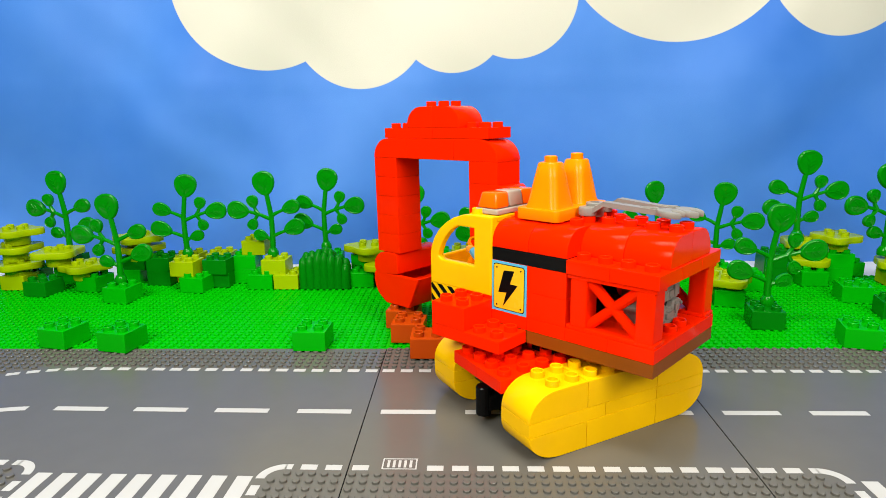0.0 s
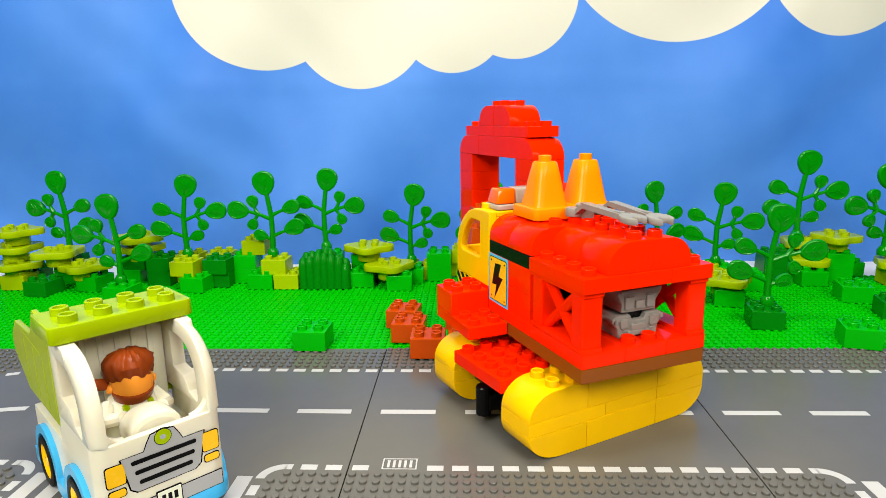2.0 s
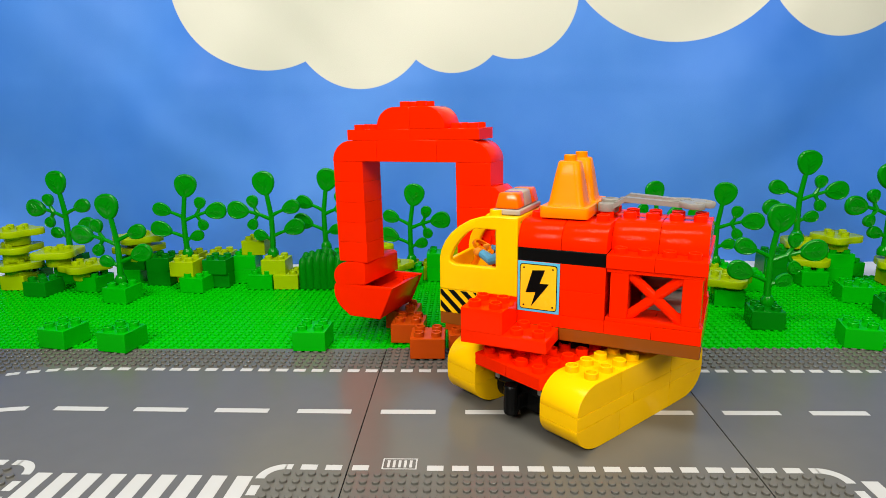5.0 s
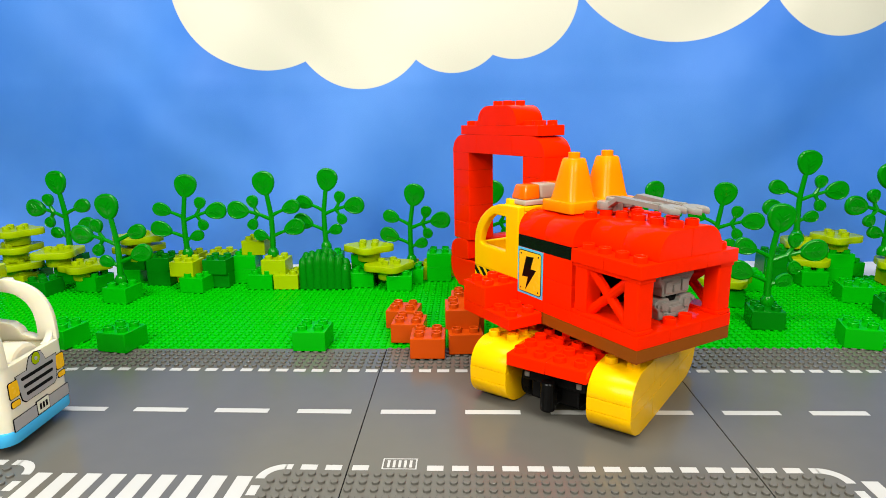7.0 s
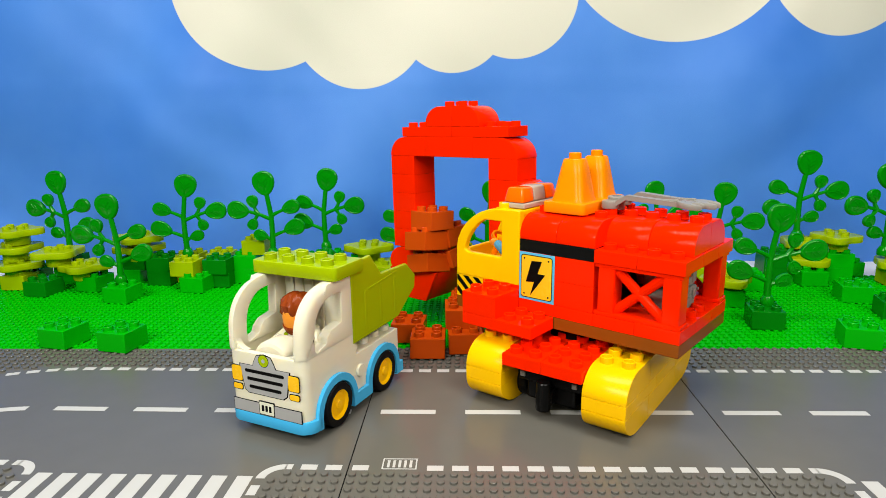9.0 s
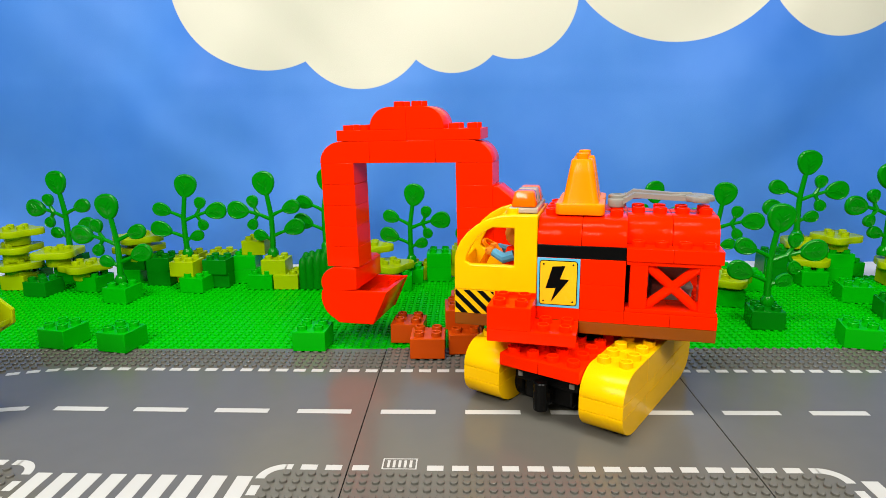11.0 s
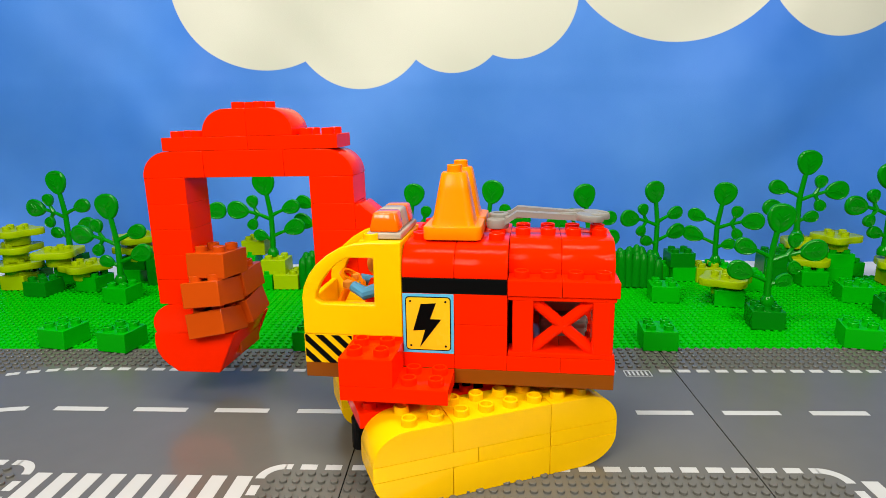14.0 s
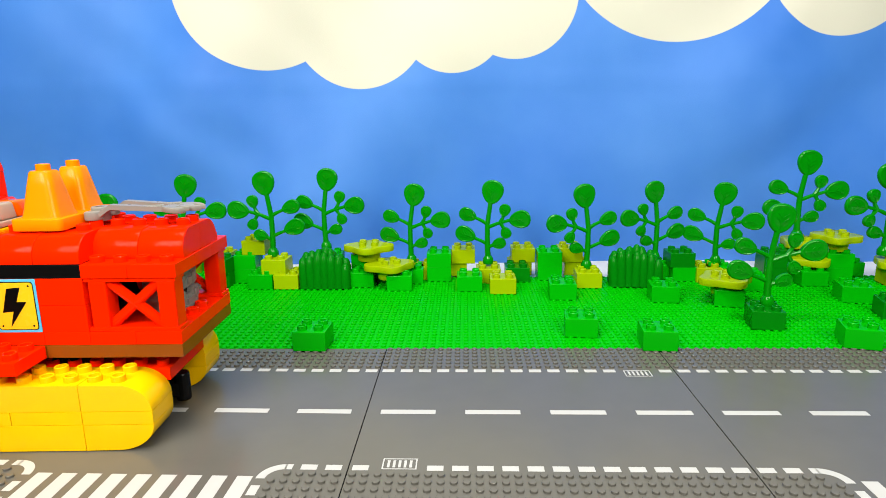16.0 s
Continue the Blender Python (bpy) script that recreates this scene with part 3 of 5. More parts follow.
    # black panel added across the back to give the engine bay its shade
    sub("bay_wall", box(s(0.0600), s(0.0637), -0.0325, 0.0325, 0.0194, 0.0574, 0.0003, 1), BLACK)
    part_drum = lathe([(0, 0), (0.0105, 0), (0.011, 0.0006), (0.011, 0.010), (0.0105, 0.0106), (0, 0.0106)], 24, pose(s(0.0475), -0.0215, 0.0385, 0, 90, 0))
    sub("drum", part_drum, RED)
    # lightning sign on the flank
    yf = 0.0480
    sub("sign_border", box(s(0.0963), s(0.1277), yf - 0.0002, yf + 0.0002, 0.0194, 0.0574, 0.0001, 1), PRINT_BLUE)
    sub("sign_outline", prism(rounded(s(0.0980), s(0.1260), 0.0212, 0.0556, 0.0022), yf, yf + 0.00035, "y", 0), PRINT_BLACK)
    sub("sign_field", prism(rounded(s(0.0986), s(0.1254), 0.0218, 0.0550, 0.0018), yf, yf + 0.0005, "y", 0), PRINT_YELLOW)
    bolt = [(0.36, 0.17), (0.66, 0.15), (0.54, 0.42), (0.76, 0.42), (0.33, 0.90), (0.44, 0.60), (0.20, 0.62)]
    sub("lightning_mark", prism([(s(0.1276 - 0.0312 * u), 0.0574 - 0.0380 * v) for u, v in bolt], yf, yf + 0.0007, "y", 0), PRINT_BLACK)
    for x in (0.1012, 0.1228):
        for z in (0.0242, 0.0526):
            sub("rivet_mark", prism(arc(s(x), z, 0.0007, 0.0007, 0, 330, 11), yf, yf + 0.0007, "y", 0), PRINT_BLACK)
    # side step
    blk(s(0.096), s(0.160), 0.0482, 0.080, 0.0004, P, studs=grid(2, 2, s(0.112), 0.0641), name="step_plate")
    blk(s(0.128), s(0.160), 0.0482, 0.080, P, P + 0.0172, studs=grid(2, 2, s(0.144), 0.0641), name="step_brick")
    # cab foot: striped brick in front, red behind
    blk(s(0.160), s(0.192), -0.016, 0.0478, P, P + H, YELLOW, name="striped_brick")
    blk(s(0.128), s(0.160), -0.016, 0.0478, P, P + H, RED)
    stripes(sub, s(0.1602), s(0.1918), P + 0.0004, P + H - 0.0004, 0.0478)
    # cab
    out = [(s(0.1282), 0.0288), (s(0.1918), 0.0288), (s(0.1918), 0.0530)] + [(s(x), z) for x, z in ((0.1905, 0.0595), (0.1870, 0.0670), (0.1820, 0.0735), (0.1750, 0.0795), (0.1665, 0.0845), (0.1570, 0.0875), (0.1470, 0.0886))] + [(s(0.1282), 0.0886)]
    win = [(s(0.1455), 0.0492), (s(0.1795), 0.0492), (s(0.1830), 0.0515), (s(0.1825), 0.0550), (s(0.1795), 0.0620), (s(0.1745), 0.0690), (s(0.1690), 0.0745), (s(0.1620), 0.0785), (s(0.1455), 0.0785)]
    for a, b in ((0.0415, 0.0480), (-0.0160, -0.0095)):
        sub("cab_side", ring_panel(out, win, a, b, bevel=0.0010), YELLOW)
    sub("cab_front", box(s(0.1870), s(0.1912), -0.0094, 0.0414, 0.0289, 0.0500, 0.0012), YELLOW)
    sub("cab_floor", box(s(0.1345), s(0.1868), -0.0094, 0.0414, 0.0289, 0.0335, 0.0004), YELLOW)
    sub("cab_back", box(s(0.1286), s(0.1330), -0.0094, 0.0414, 0.0289, 0.0840, 0.0004), YELLOW)
    bm = box(s(0.1284), s(0.1560), -0.0094, 0.0414, 0.0842, 0.0884, 0.0010)
    with_studs(bm, [(s(0.156 - 0.008), 0.040 - 0.0)], 0.0884)
    sub("cab_roof", bm, YELLOW)
    sub("steering_column", tube([(s(0.180), 0.016, 0.034), (s(0.172), 0.016, 0.050), (s(0.168), 0.016, 0.056)], [0.0025, 0.0025, 0.003]), ORANGE)
    sub("steering_wheel", lathe([(0.0075, -0.0013), (0.0095, -0.0013), (0.0095, 0.0013), (0.0075, 0.0013), (0.0075, -0.0013)], 24, pose(s(0.168), 0.016, 0.057, 0, -35, 0)), ORANGE)
    doll = lathe([(0, 0.0335), (0.013, 0.0335), (0.0125, 0.048), (0.009, 0.057), (0.004, 0.059), (0, 0.059)], 18, Matrix.Translation((s(0.147), 0.016, 0)))
    for f in doll.faces:
        f.material_index = 0
    head = lathe([(0, 0), (0.006, 0.001), (0.0095, 0.005), (0.0105, 0.010), (0.0095, 0.015), (0.006, 0.019), (0, 0.0205)], 18, Matrix.Translation((s(0.147), 0.016, 0.0585)))
    for f in head.faces:
        f.material_index = 1
    merge(doll, head)
    for yy in (0.003, 0.030):
        sl = tube([(s(0.148), yy, 0.054), (s(0.156), yy, 0.051), (s(0.165), yy - math.copysign(0.004, yy - 0.016), 0.0545)], [0.0042, 0.0044, 0.0036])
        for f in sl.faces:
            f.material_index = 2
        merge(doll, sl)
        pw = lathe([(0, -0.0035), (0.0030, -0.002), (0.0035, 0), (0.0030, 0.002), (0, 0.0035)], 12, Matrix.Translation((s(0.1685), yy - math.copysign(0.004, yy - 0.016), 0.0556)))
        for f in pw.faces:
            f.material_index = 1
        merge(doll, pw)
    sub("driver_doll", doll, (RED, SKIN, SLEEVE), "plain toy driver in a red top with blue sleeves")
    # beacon bar
    bm = box(s(0.129), s(0.151), -0.012, 0.0405, 0.0888, 0.0930, 0.0012)
    sub("beacon_base", bm, CLEAR_GREY)
    for y_0, y_1, mat, nm in ((0.0235, 0.0400, CLEAR_ORANGE, "beacon_lens"), (-0.0115, 0.005, CLEAR_ORANGE, "beacon_lens"), (0.0055, 0.0230, CLEAR_GREY, "beacon_middle")):
        bm = box(s(0.1305), s(0.1495), y_0, y_1, 0.0931, 0.1050, 0.0)
        for v in bm.verts:
            if v.co.z > 0.1:
                v.co.x += (s(0.140) - v.co.x) * 0.24
                if mat == CLEAR_ORANGE:
                    v.co.y += (0.014 - v.co.y) * 0.10
        bmesh.ops.bevel(bm, geom=bm.edges[:], offset=0.0018, segments=3, profile=0.5, affect="EDGES")
        sub(nm, bm, mat)
    # traffic cones
    for y in (-0.0175, 0.0175):
        cx, zb = s(0.0988), z1 + 0.0012
        bm = prism(rounded(cx - 0.0180, cx + 0.0180, y - 0.0174, y + 0.0174, 0.004), zb, zb + 0.0085, "z", 0.001)
        merge(bm, loft([(zb + 0.0080, 0.0138, 0.005), (zb + 0.0120, 0.0128, 0.0055), (zb + 0.030, 0.0098, 0.0055), (zb + 0.0395, 0.0080, 0.0055), (zb + 0.0405, 0.0072, 0.0055)], cx, y))
        with_studs(bm, [(cx, y)], zb + 0.0405)
        sub("traffic_cone", bm, ORANGE, "orange toy traffic cone")
    # tools lying on the roof
    for y, bend, ln in ((0.0085, 4, 0.070), (-0.0150, -3, 0.076)):
        bm = wrench(ln)
        bm.transform(pose(s(0.0760), y, z1 + 0.0120, 0, 0, 180 + bend))
        sub("wrench", bm, GREY, "grey toy spanner lying on the roof")
    sub("tool_clip", lathe([(0, 0), (0.0060, 0), (0.0066, 0.0008), (0.0066, 0.0095), (0.006, 0.0102), (0.0035, 0.0102), (0.0035, 0.004), (0, 0.004)], 18, Matrix.Translation((s(0.072), 0.0, z1 + 0.0030))), GREY)
    # boom: two posts, a beam, a plate and a domed crown; it sags a little towards the scoop
    before = set(top.children)
    ya, yb = -0.0478, -0.0160
    i0, i1, o0, o1 = s(0.1728), s(0.2048), s(0.2988), s(0.3308)
    zb = 0.1218
    blk(i0, i1, ya, yb, P, zb - 5 * H, name="boom_brick")
    for k in range(5):
        blk(i0, i1, ya, yb, zb - (k + 1) * H, zb - k * H, name="boom_brick")
        blk(o0, o1, ya, yb, zb - (k + 1) * H, zb - k * H, name="boom_brick")
    sub("boom_slope", prism([(i0, 0.0835), (i0, 0.1015), (i0 - 0.004, 0.1015), (i0 - 0.022, 0.0870), (i0 - 0.022, 0.0835)], ya, yb, "y", 0.0006), RED)
    blk(s(0.1290), i0, ya, yb, P, 0.0835, name="boom_brick")
    rr = 0.0205
    e0, e1 = i0 - 0.0003, o1 + 0.0003
    left = [(e0, zb)] + arc(e0 + rr, zb, rr, H - 0.0002, 180, 90, 9)[1:] + [(e0 + 0.050, zb + H - 0.0002), (e0 + 0.050, zb)]
    right = [(e1, zb)] + arc(e1 - rr, zb, rr, H - 0.0002, 0, 90, 9)[1:] + [(e1 - 0.048, zb + H - 0.0002), (e1 - 0.048, zb)]
    sub("boom_curve", prism(left, ya, yb, "y", 0.0005), RED)
    sub("boom_curve", prism(right, ya, yb, "y", 0.0005), RED)
    blk(e0 + 0.0501, e1 - 0.0481, ya, yb, zb, zb + H, name="boom_brick")
    p0, p1 = s(0.1825), s(0.3135)
    zp = zb + H
    cen, stx = (p0 + p1) / 2, [-0.057, -0.041, 0.041, 0.057]
    blk(p0, cen, ya, yb, zp, zp + P, name="boom_plate", studs=[(cen + v, y) for v in stx[:2] for y in (-0.040, -0.024)])
    blk(cen, p1, ya, yb, zp, zp + P, name="boom_plate", studs=[(cen + v, y) for v in stx[2:] for y in (-0.040, -0.024)])
    zd = zp + P
    hw = 0.0335
    for sd in (-1, 1):
        pts = [(cen + sd * x, z) for x, z in quarter_top(hw, 0.0150, zd, zd + H, 0.002)] + [(cen, zd + H), (cen, zd)]
        bm = prism(pts, ya, yb, "y", 0.0005)
        with_studs(bm, [(cen + sd * 0.008, -0.040), (cen + sd * 0.008, -0.024)], zd + H)
        sub("boom_dome", bm, RED)
    # scoop, open towards the cab
    yn, yf2 = -0.0160, -0.0800
    tab = [(s(0.3025), 0.0040), (s(0.3025), 0.0235), (s(0.3060), 0.0255)] + arc(s(0.3190), 0.0095, 0.0198, 0.0160, 90, -25, 8) + [(s(0.3360), 0.0000)]
    sub("scoop_back", prism(tab, yf2, yn, "y", 0.0008), RED)
    outer = [(s(0.2730), 0.0030), (s(0.2880), -0.0295), (s(0.3225), -0.0295)] + arc(s(0.3165), -0.0050, 0.0232, 0.0235, -62, 18, 7)
    for a, b in ((yn - 0.0045, yn), (yf2, yf2 + 0.0045)):
        sub("scoop_side", prism(outer, a, b, "y", 0.0010), RED)
    inner = [(s(0.2735), 0.0025), (s(0.2882), -0.0290), (s(0.3220), -0.0290)] + arc(s(0.3165), -0.0050, 0.0228, 0.0230, -62, 16, 7) + [(s(0.3330), 0.0010), (s(0.3300), -0.0120), (s(0.3180), -0.0235), (s(0.2915), -0.0235), (s(0.2790), 0.0020)]
    bm = prism(inner, yf2 + 0.0046, yn - 0.0046, "y", 0.0006)
    sub("scoop_floor", bm, RED)
    bm = box(s(0.2800), s(0.3026), yf2 + 0.0047, yn - 0.0047, -0.0075, -0.0045, 0.0005)
    with_studs(bm, [(s(0.287), -0.024), (s(0.287), -0.072)], -0.0045)
    sub("scoop_shelf", bm, RED)
    for piece in set(top.children) - before:
        piece.data.transform(SAG)
    return exc, top


def rounded(x0, x1, y0, y1, r, n=4):
    return arc(x1 - r, y1 - r, r, r, 0, 90, n) + arc(x0 + r, y1 - r, r, r, 90, 180, n) + arc(x0 + r, y0 + r, r, r, 180, 270, n) + arc(x1 - r, y0 + r, r, r, 270, 360, n)


def loft(rings, cx, cy):
    """Stacked rounded squares, from (z, half width, corner radius)."""
    bm = bmesh.new()
    loops = []
    for z, h, r in rings:
        loops.append([bm.verts.new((x, y, z)) for x, y in rounded(cx - h, cx + h, cy - h, cy + h, min(r, h * 0.95), 5)])
    for a, b in zip(loops, loops[1:]):
        for i in range(len(a)):
            bm.faces.new((a[i], a[(i + 1) % len(a)], b[(i + 1) % len(b)], b[i]))
    bm.faces.new(loops[-1])
    bm.faces.new(loops[0])
    return bm


def wrench(ln):
    """A toy spanner along +x: a ribbed handle and an open jaw."""
    bm = bmesh.new()
    for a, b in ((0.002, 0.007), (0.007, 0.012), (0.012, 0.016), (0.016, ln - 0.010)):
        merge(bm, prism([(a, -0.0034), (b, -0.0034), (b, 0.0034), (a, 0.0034)], 0.0, 0.0036, "z", 0))
    bmesh.ops.remove_doubles(bm, verts=bm.verts, dist=1e-6)
    merge(bm, prism(rounded(0.008, ln - 0.016, -0.0018, 0.0018, 0.0016), 0.0031, 0.0048, "z", 0.0006))
    jaw = arc(ln - 0.0080, 0, 0.0095, 0.0085, 62, 298, 14) + [(ln + 0.0005, -0.0035), (ln - 0.0055, -0.0030), (ln - 0.0075, 0.0), (ln - 0.0055, 0.0030), (ln + 0.0005, 0.0035)]
    merge(bm, prism(jaw, 0.0000, 0.0042, "z", 0.0009))
    for v in bm.verts:
        if v.co.x < 0.016:
            v.co.z -= 0.0062 * min(1.0, (0.016 - v.co.x) / 0.009)
        v.co.z -= 0.09 * max(0.0, v.co.x - 0.03)
    merge(bm, prism(arc(0.003, 0, 0.0062, 0.0062, 0, 337, 15), -0.0075, -0.0012, "z", 0.0010))
    return bm


def stripes(sub, x0, x1, z0, z1, y):
    """Slanting black bars on the yellow brick's flank, cut off at its edges."""
    ht, w = z1 - z0, 0.0052
    for k in range(-2, 4):
        a = x0 + k * 0.0105
        pts = [(a + ht * 1.05, z1), (a + ht * 1.05 + w, z1), (a + w, z0), (a, z0)]
        poly = clip_x(clip_x(pts, x0 + 0.0006, 1), x1 - 0.0006, -1)
        if len(poly) > 2:
            sub("stripe_mark", prism(poly, y, y + 0.0003, "y", 0), PRINT_BLACK)


def clip_x(poly, x, sign):
    keep = []
    for (ax, az), (bx, bz) in zip(poly, poly[1:] + poly[:1]):
        ia, ib = (ax - x) * sign >= 0, (bx - x) * sign >= 0
        if ia:
            keep.append((ax, az))
        if ia != ib:
            t = (x - ax) / (bx - ax)
            keep.append((x, az + t * (bz - az)))
    return keep


EXCAVATOR, UPPER = excavator()


# ---- the dump truck ----
def curve(points, n=4):
    """A smooth line through the points."""
    pts = [points[0]] + list(points) + [points[-1]]
    out = []
    for a, b, c, d in zip(pts, pts[1:], pts[2:], pts[3:]):
        for k in range(n):
            u = k / n
            out.append(tuple(0.5 * (2 * b[i] + (c[i] - a[i]) * u + (2 * a[i] - 5 * b[i] + 4 * c[i] - d[i]) * u * u + (3 * b[i] - a[i] - 3 * c[i] + d[i]) * u ** 3) for i in (0, 1)))
    return out + [points[-1]]


def truck():
    tr = thing("toy_dump_truck", "ivory toy dump truck with a lime bed and azure skirt", "toy truck")
    r_a = 0.0190
    deck, sill = 0.0440, 0.0150
    # lower body with wheel arches
    xn = 0.0660
    prof = [(xn, sill), (xn, deck), (-0.0590, deck), (-0.0590, sill)]
    prof += [(-0.0510, sill)] + arc(-0.032, sill, r_a, r_a, 180, 0, 12)[1:-1] + [(-0.0130, sill), (0.0130, sill)] + arc(0.032, sill, r_a, r_a, 180, 0, 12)[1:-1] + [(0.0510, sill)]
    bm = prism(prof, -0.0335, 0.0335, "y", 0)
    front = [e for e in bm.edges if abs(e.verts[0].co.y - e.verts[1].co.y) < 1e-6 and min(v.co.x for v in e.verts) > 0.0635 and abs(e.verts[0].co.z - e.verts[1].co.z) > 0.01]
    bmesh.ops.bevel(bm, geom=front, offset=0.0085, segments=6, profile=0.5, affect="EDGES", clamp_overlap=True)
    with_studs(bm, [(-0.004 - 0.016 * i, y) for i in range(4) for y in (-0.024, 0.024)], deck)
    part("body", bm, WHITE, tr)
    rc = 0.0085
    wall = [(0.0040, -0.0335)] + arc(xn - rc, -0.0335 + rc, rc, rc, -90, 0, 6) + arc(xn - rc, 0.0335 - rc, rc, rc, 0, 90, 6) + [(0.0040, 0.0335)]
    wall += [(0.0040, 0.0290), (xn - rc, 0.0290)] + arc(xn - rc, 0.0335 - rc, rc - 0.0045, rc - 0.0045, 90, 0, 6) + arc(xn - rc, -0.0335 + rc, rc - 0.0045, rc - 0.0045, 0, -90, 6) + [(xn - rc, -0.0290), (0.0040, -0.0290)]
    part("cowl", prism(wall, deck, 0.0610, "z", 0), WHITE, tr)
    part("dashboard", prism([(-0.0140, deck), (0.0140, deck)] + arc(0, 0.0580, 0.0140, 0.0100, 0, 180, 14), 0.0400, 0.0598, "x", 0.0030), WHITE, tr)
    part("fuel_cap", lathe([(0, -0.001), (0.0050, -0.001), (0.0050, 0.0015), (0.0044, 0.0020), (0, 0.0020)], 18, pose(0.0, 0.0335, 0.0300, -90, 0, 0)), WHITE, tr)
    # azure skirt and bumper
    so = 0.0245
    for y0, y1 in ((0.0315, 0.0365), (-0.0365, -0.0315)):
        up = arc(0.032, sill, so, so, 0, 180, 14) + arc(-0.032, sill, so, so, 0, 180, 14)
        band = [(0.0545, sill)] + up + [(-0.0620, sill), (-0.0620, 0.0060), (-0.0512, 0.0060), (-0.0512, sill)]
        band += arc(-0.032, sill, r_a, r_a, 180, 0, 12)[1:-1] + [(-0.0128, sill), (-0.0128, 0.0060), (0.0128, 0.0060), (0.0128, sill)]
        band += arc(0.032, sill, r_a, r_a, 180, 0, 12)[1:-1] + [(0.0512, sill), (0.0512, 0.0070), (0.0545, 0.0070)]
        part("skirt", prism(band, y0, y1, "y", 0), BLUE, tr)
    plan = [(0.0515, -0.0365), (0.0515, 0.0365)] + arc(0.0555, 0.0255, 0.0110, 0.0110, 90, 0, 7) + arc(0.0555, -0.0255, 0.0110, 0.0110, 0, -90, 7)
    part("bumper", prism(plan, 0.0070, 0.0165, "z", 0.0012), BLUE, tr)
    # wheels
    for x in (-0.032, 0.032):
        for sd in (-1, 1):
            turn = pose(x, sd * 0.0300, 0.0166, -90 * sd, 0, 0)
            wheel = part("wheel", lathe([(0, -0.007), (0.0140, -0.007), (0.0160, -0.0055), (0.0166, -0.003), (0.0166, 0.0052), (0.0158, 0.0070), (0.0135, 0.0077), (0.0110, 0.0072), (0.0108, 0.004), (0, 0.004)], 30, turn), TYRE, tr, "black tyre")
            part("rim", lathe([(0, 0.0068), (0.0030, 0.0068), (0.0036, 0.0056), (0.0085, 0.0052), (0.0102, 0.0066), (0.0110, 0.0068), (0.0112, 0.0040), (0, 0.0040)], 28, turn), YELLOW, wheel, "yellow wheel rim")
    part("axle_box", box(-0.050, 0.050, -0.0215, 0.0215, 0.008, 0.030, 0.001), BLACK, tr)
    # cab shell
    out = [(0.0040, 0.0608), (xn, 0.0608), (0.0658, 0.0720), (0.0648, 0.0815), (0.0618, 0.0900), (0.0565, 0.0975), (0.0485, 0.1032), (0.0395, 0.1060), (0.0310, 0.1070), (0.0040, 0.1073)]
    win = [(0.0200, 0.0750), (0.0330, 0.0730), (0.0380, 0.0690), (0.0400, 0.0650), (0.0500, 0.0620), (0.0520, 0.0635), (0.0522, 0.0730), (0.0508, 0.0820), (0.0470, 0.0895), (0.0405, 0.0950), (0.0340, 0.0972), (0.0250, 0.0980), (0.0190, 0.0975)]
    out = out[:1] + curve(out[1:-1]) + out[-1:]
    win = win[:5] + curve(win[5:-1]) + win[-1:]
    for a, b in ((0.0260, 0.0335), (-0.0335, -0.0260)):
        side = part("cab_side", ring_panel(out, win, a, b, n=96, bevel=0.0010, soft_from=0.036, soft=0.0060), WHITE, tr)
        smooth_by_angle(side.data, 62)
        side.data.polygons.foreach_set("use_smooth", [True] * len(side.data.polygons))
    part("cab_back", box(0.0035, 0.0080, -0.0259, 0.0259, 0.0440, 0.1070, 0.0006), WHITE, tr)
    for sd in (-1, 1):
        fil = [(sd * y, z) for y, z in [(0.0268, 0.0605), (0.0172, 0.0605)] + arc(0.0172, 0.0698, 0.0090, 0.0090, -90, 0, 7) + [(0.0268, 0.0698)]]
        part("pillar_foot", prism(fil, 0.0585, 0.0634, "x", 0.0006), WHITE, tr)
    for k in range(5):
        y = -0.018 + 0.009 * k
        part("back_rib", box(0.0078, 0.0095, y - 0.0015, y + 0.0015, 0.0500, 0.1066, 0.0006), WHITE, tr)
    # printed front
    xf = 0.0661

    def face(name, pts, d, mat):
        return part(name, prism([(y, z - 0.0020) for y, z in pts], xf - 0.0003, xf + d, "x", 0), mat, tr)
    grille = [(-0.0150, 0.0335), (0.0150, 0.0335), (0.0182, 0.0360), (0.0215, 0.0540), (0.0100, 0.0540), (0.0085, 0.0575), (0.0060, 0.0620), (0.0, 0.0632), (-0.0060, 0.0620), (-0.0085, 0.0575), (-0.0100, 0.0540), (-0.0215, 0.0540), (-0.0182, 0.0360)]
    face("grille_outline", [(y * 1.04, 0.0475 + (z - 0.0475) * 1.04) for y, z in grille], 0.0002, PRINT_BLACK)
    face("grille_print", grille, 0.0004, PRINT_GREY)
    for k, (w, z) in enumerate(((0.0170, 0.0500), (0.0156, 0.0442), (0.0140, 0.0384))):
        face("grille_slot", rounded(-w, w, z - 0.0012, z + 0.0012, 0.0010), 0.0006, PRINT_BLACK)
    face("badge_outline", arc(0, 0.0590, 0.0046, 0.0046, 0, 345, 23), 0.0005, PRINT_BLACK)
    face("badge_print", arc(0, 0.0590, 0.0042, 0.0042, 0, 345, 23), 0.0006, LIME)
    face("badge_ring", arc(0, 0.0590, 0.0014, 0.0014, 0, 330, 11), 0.0008, PRINT_GREY)
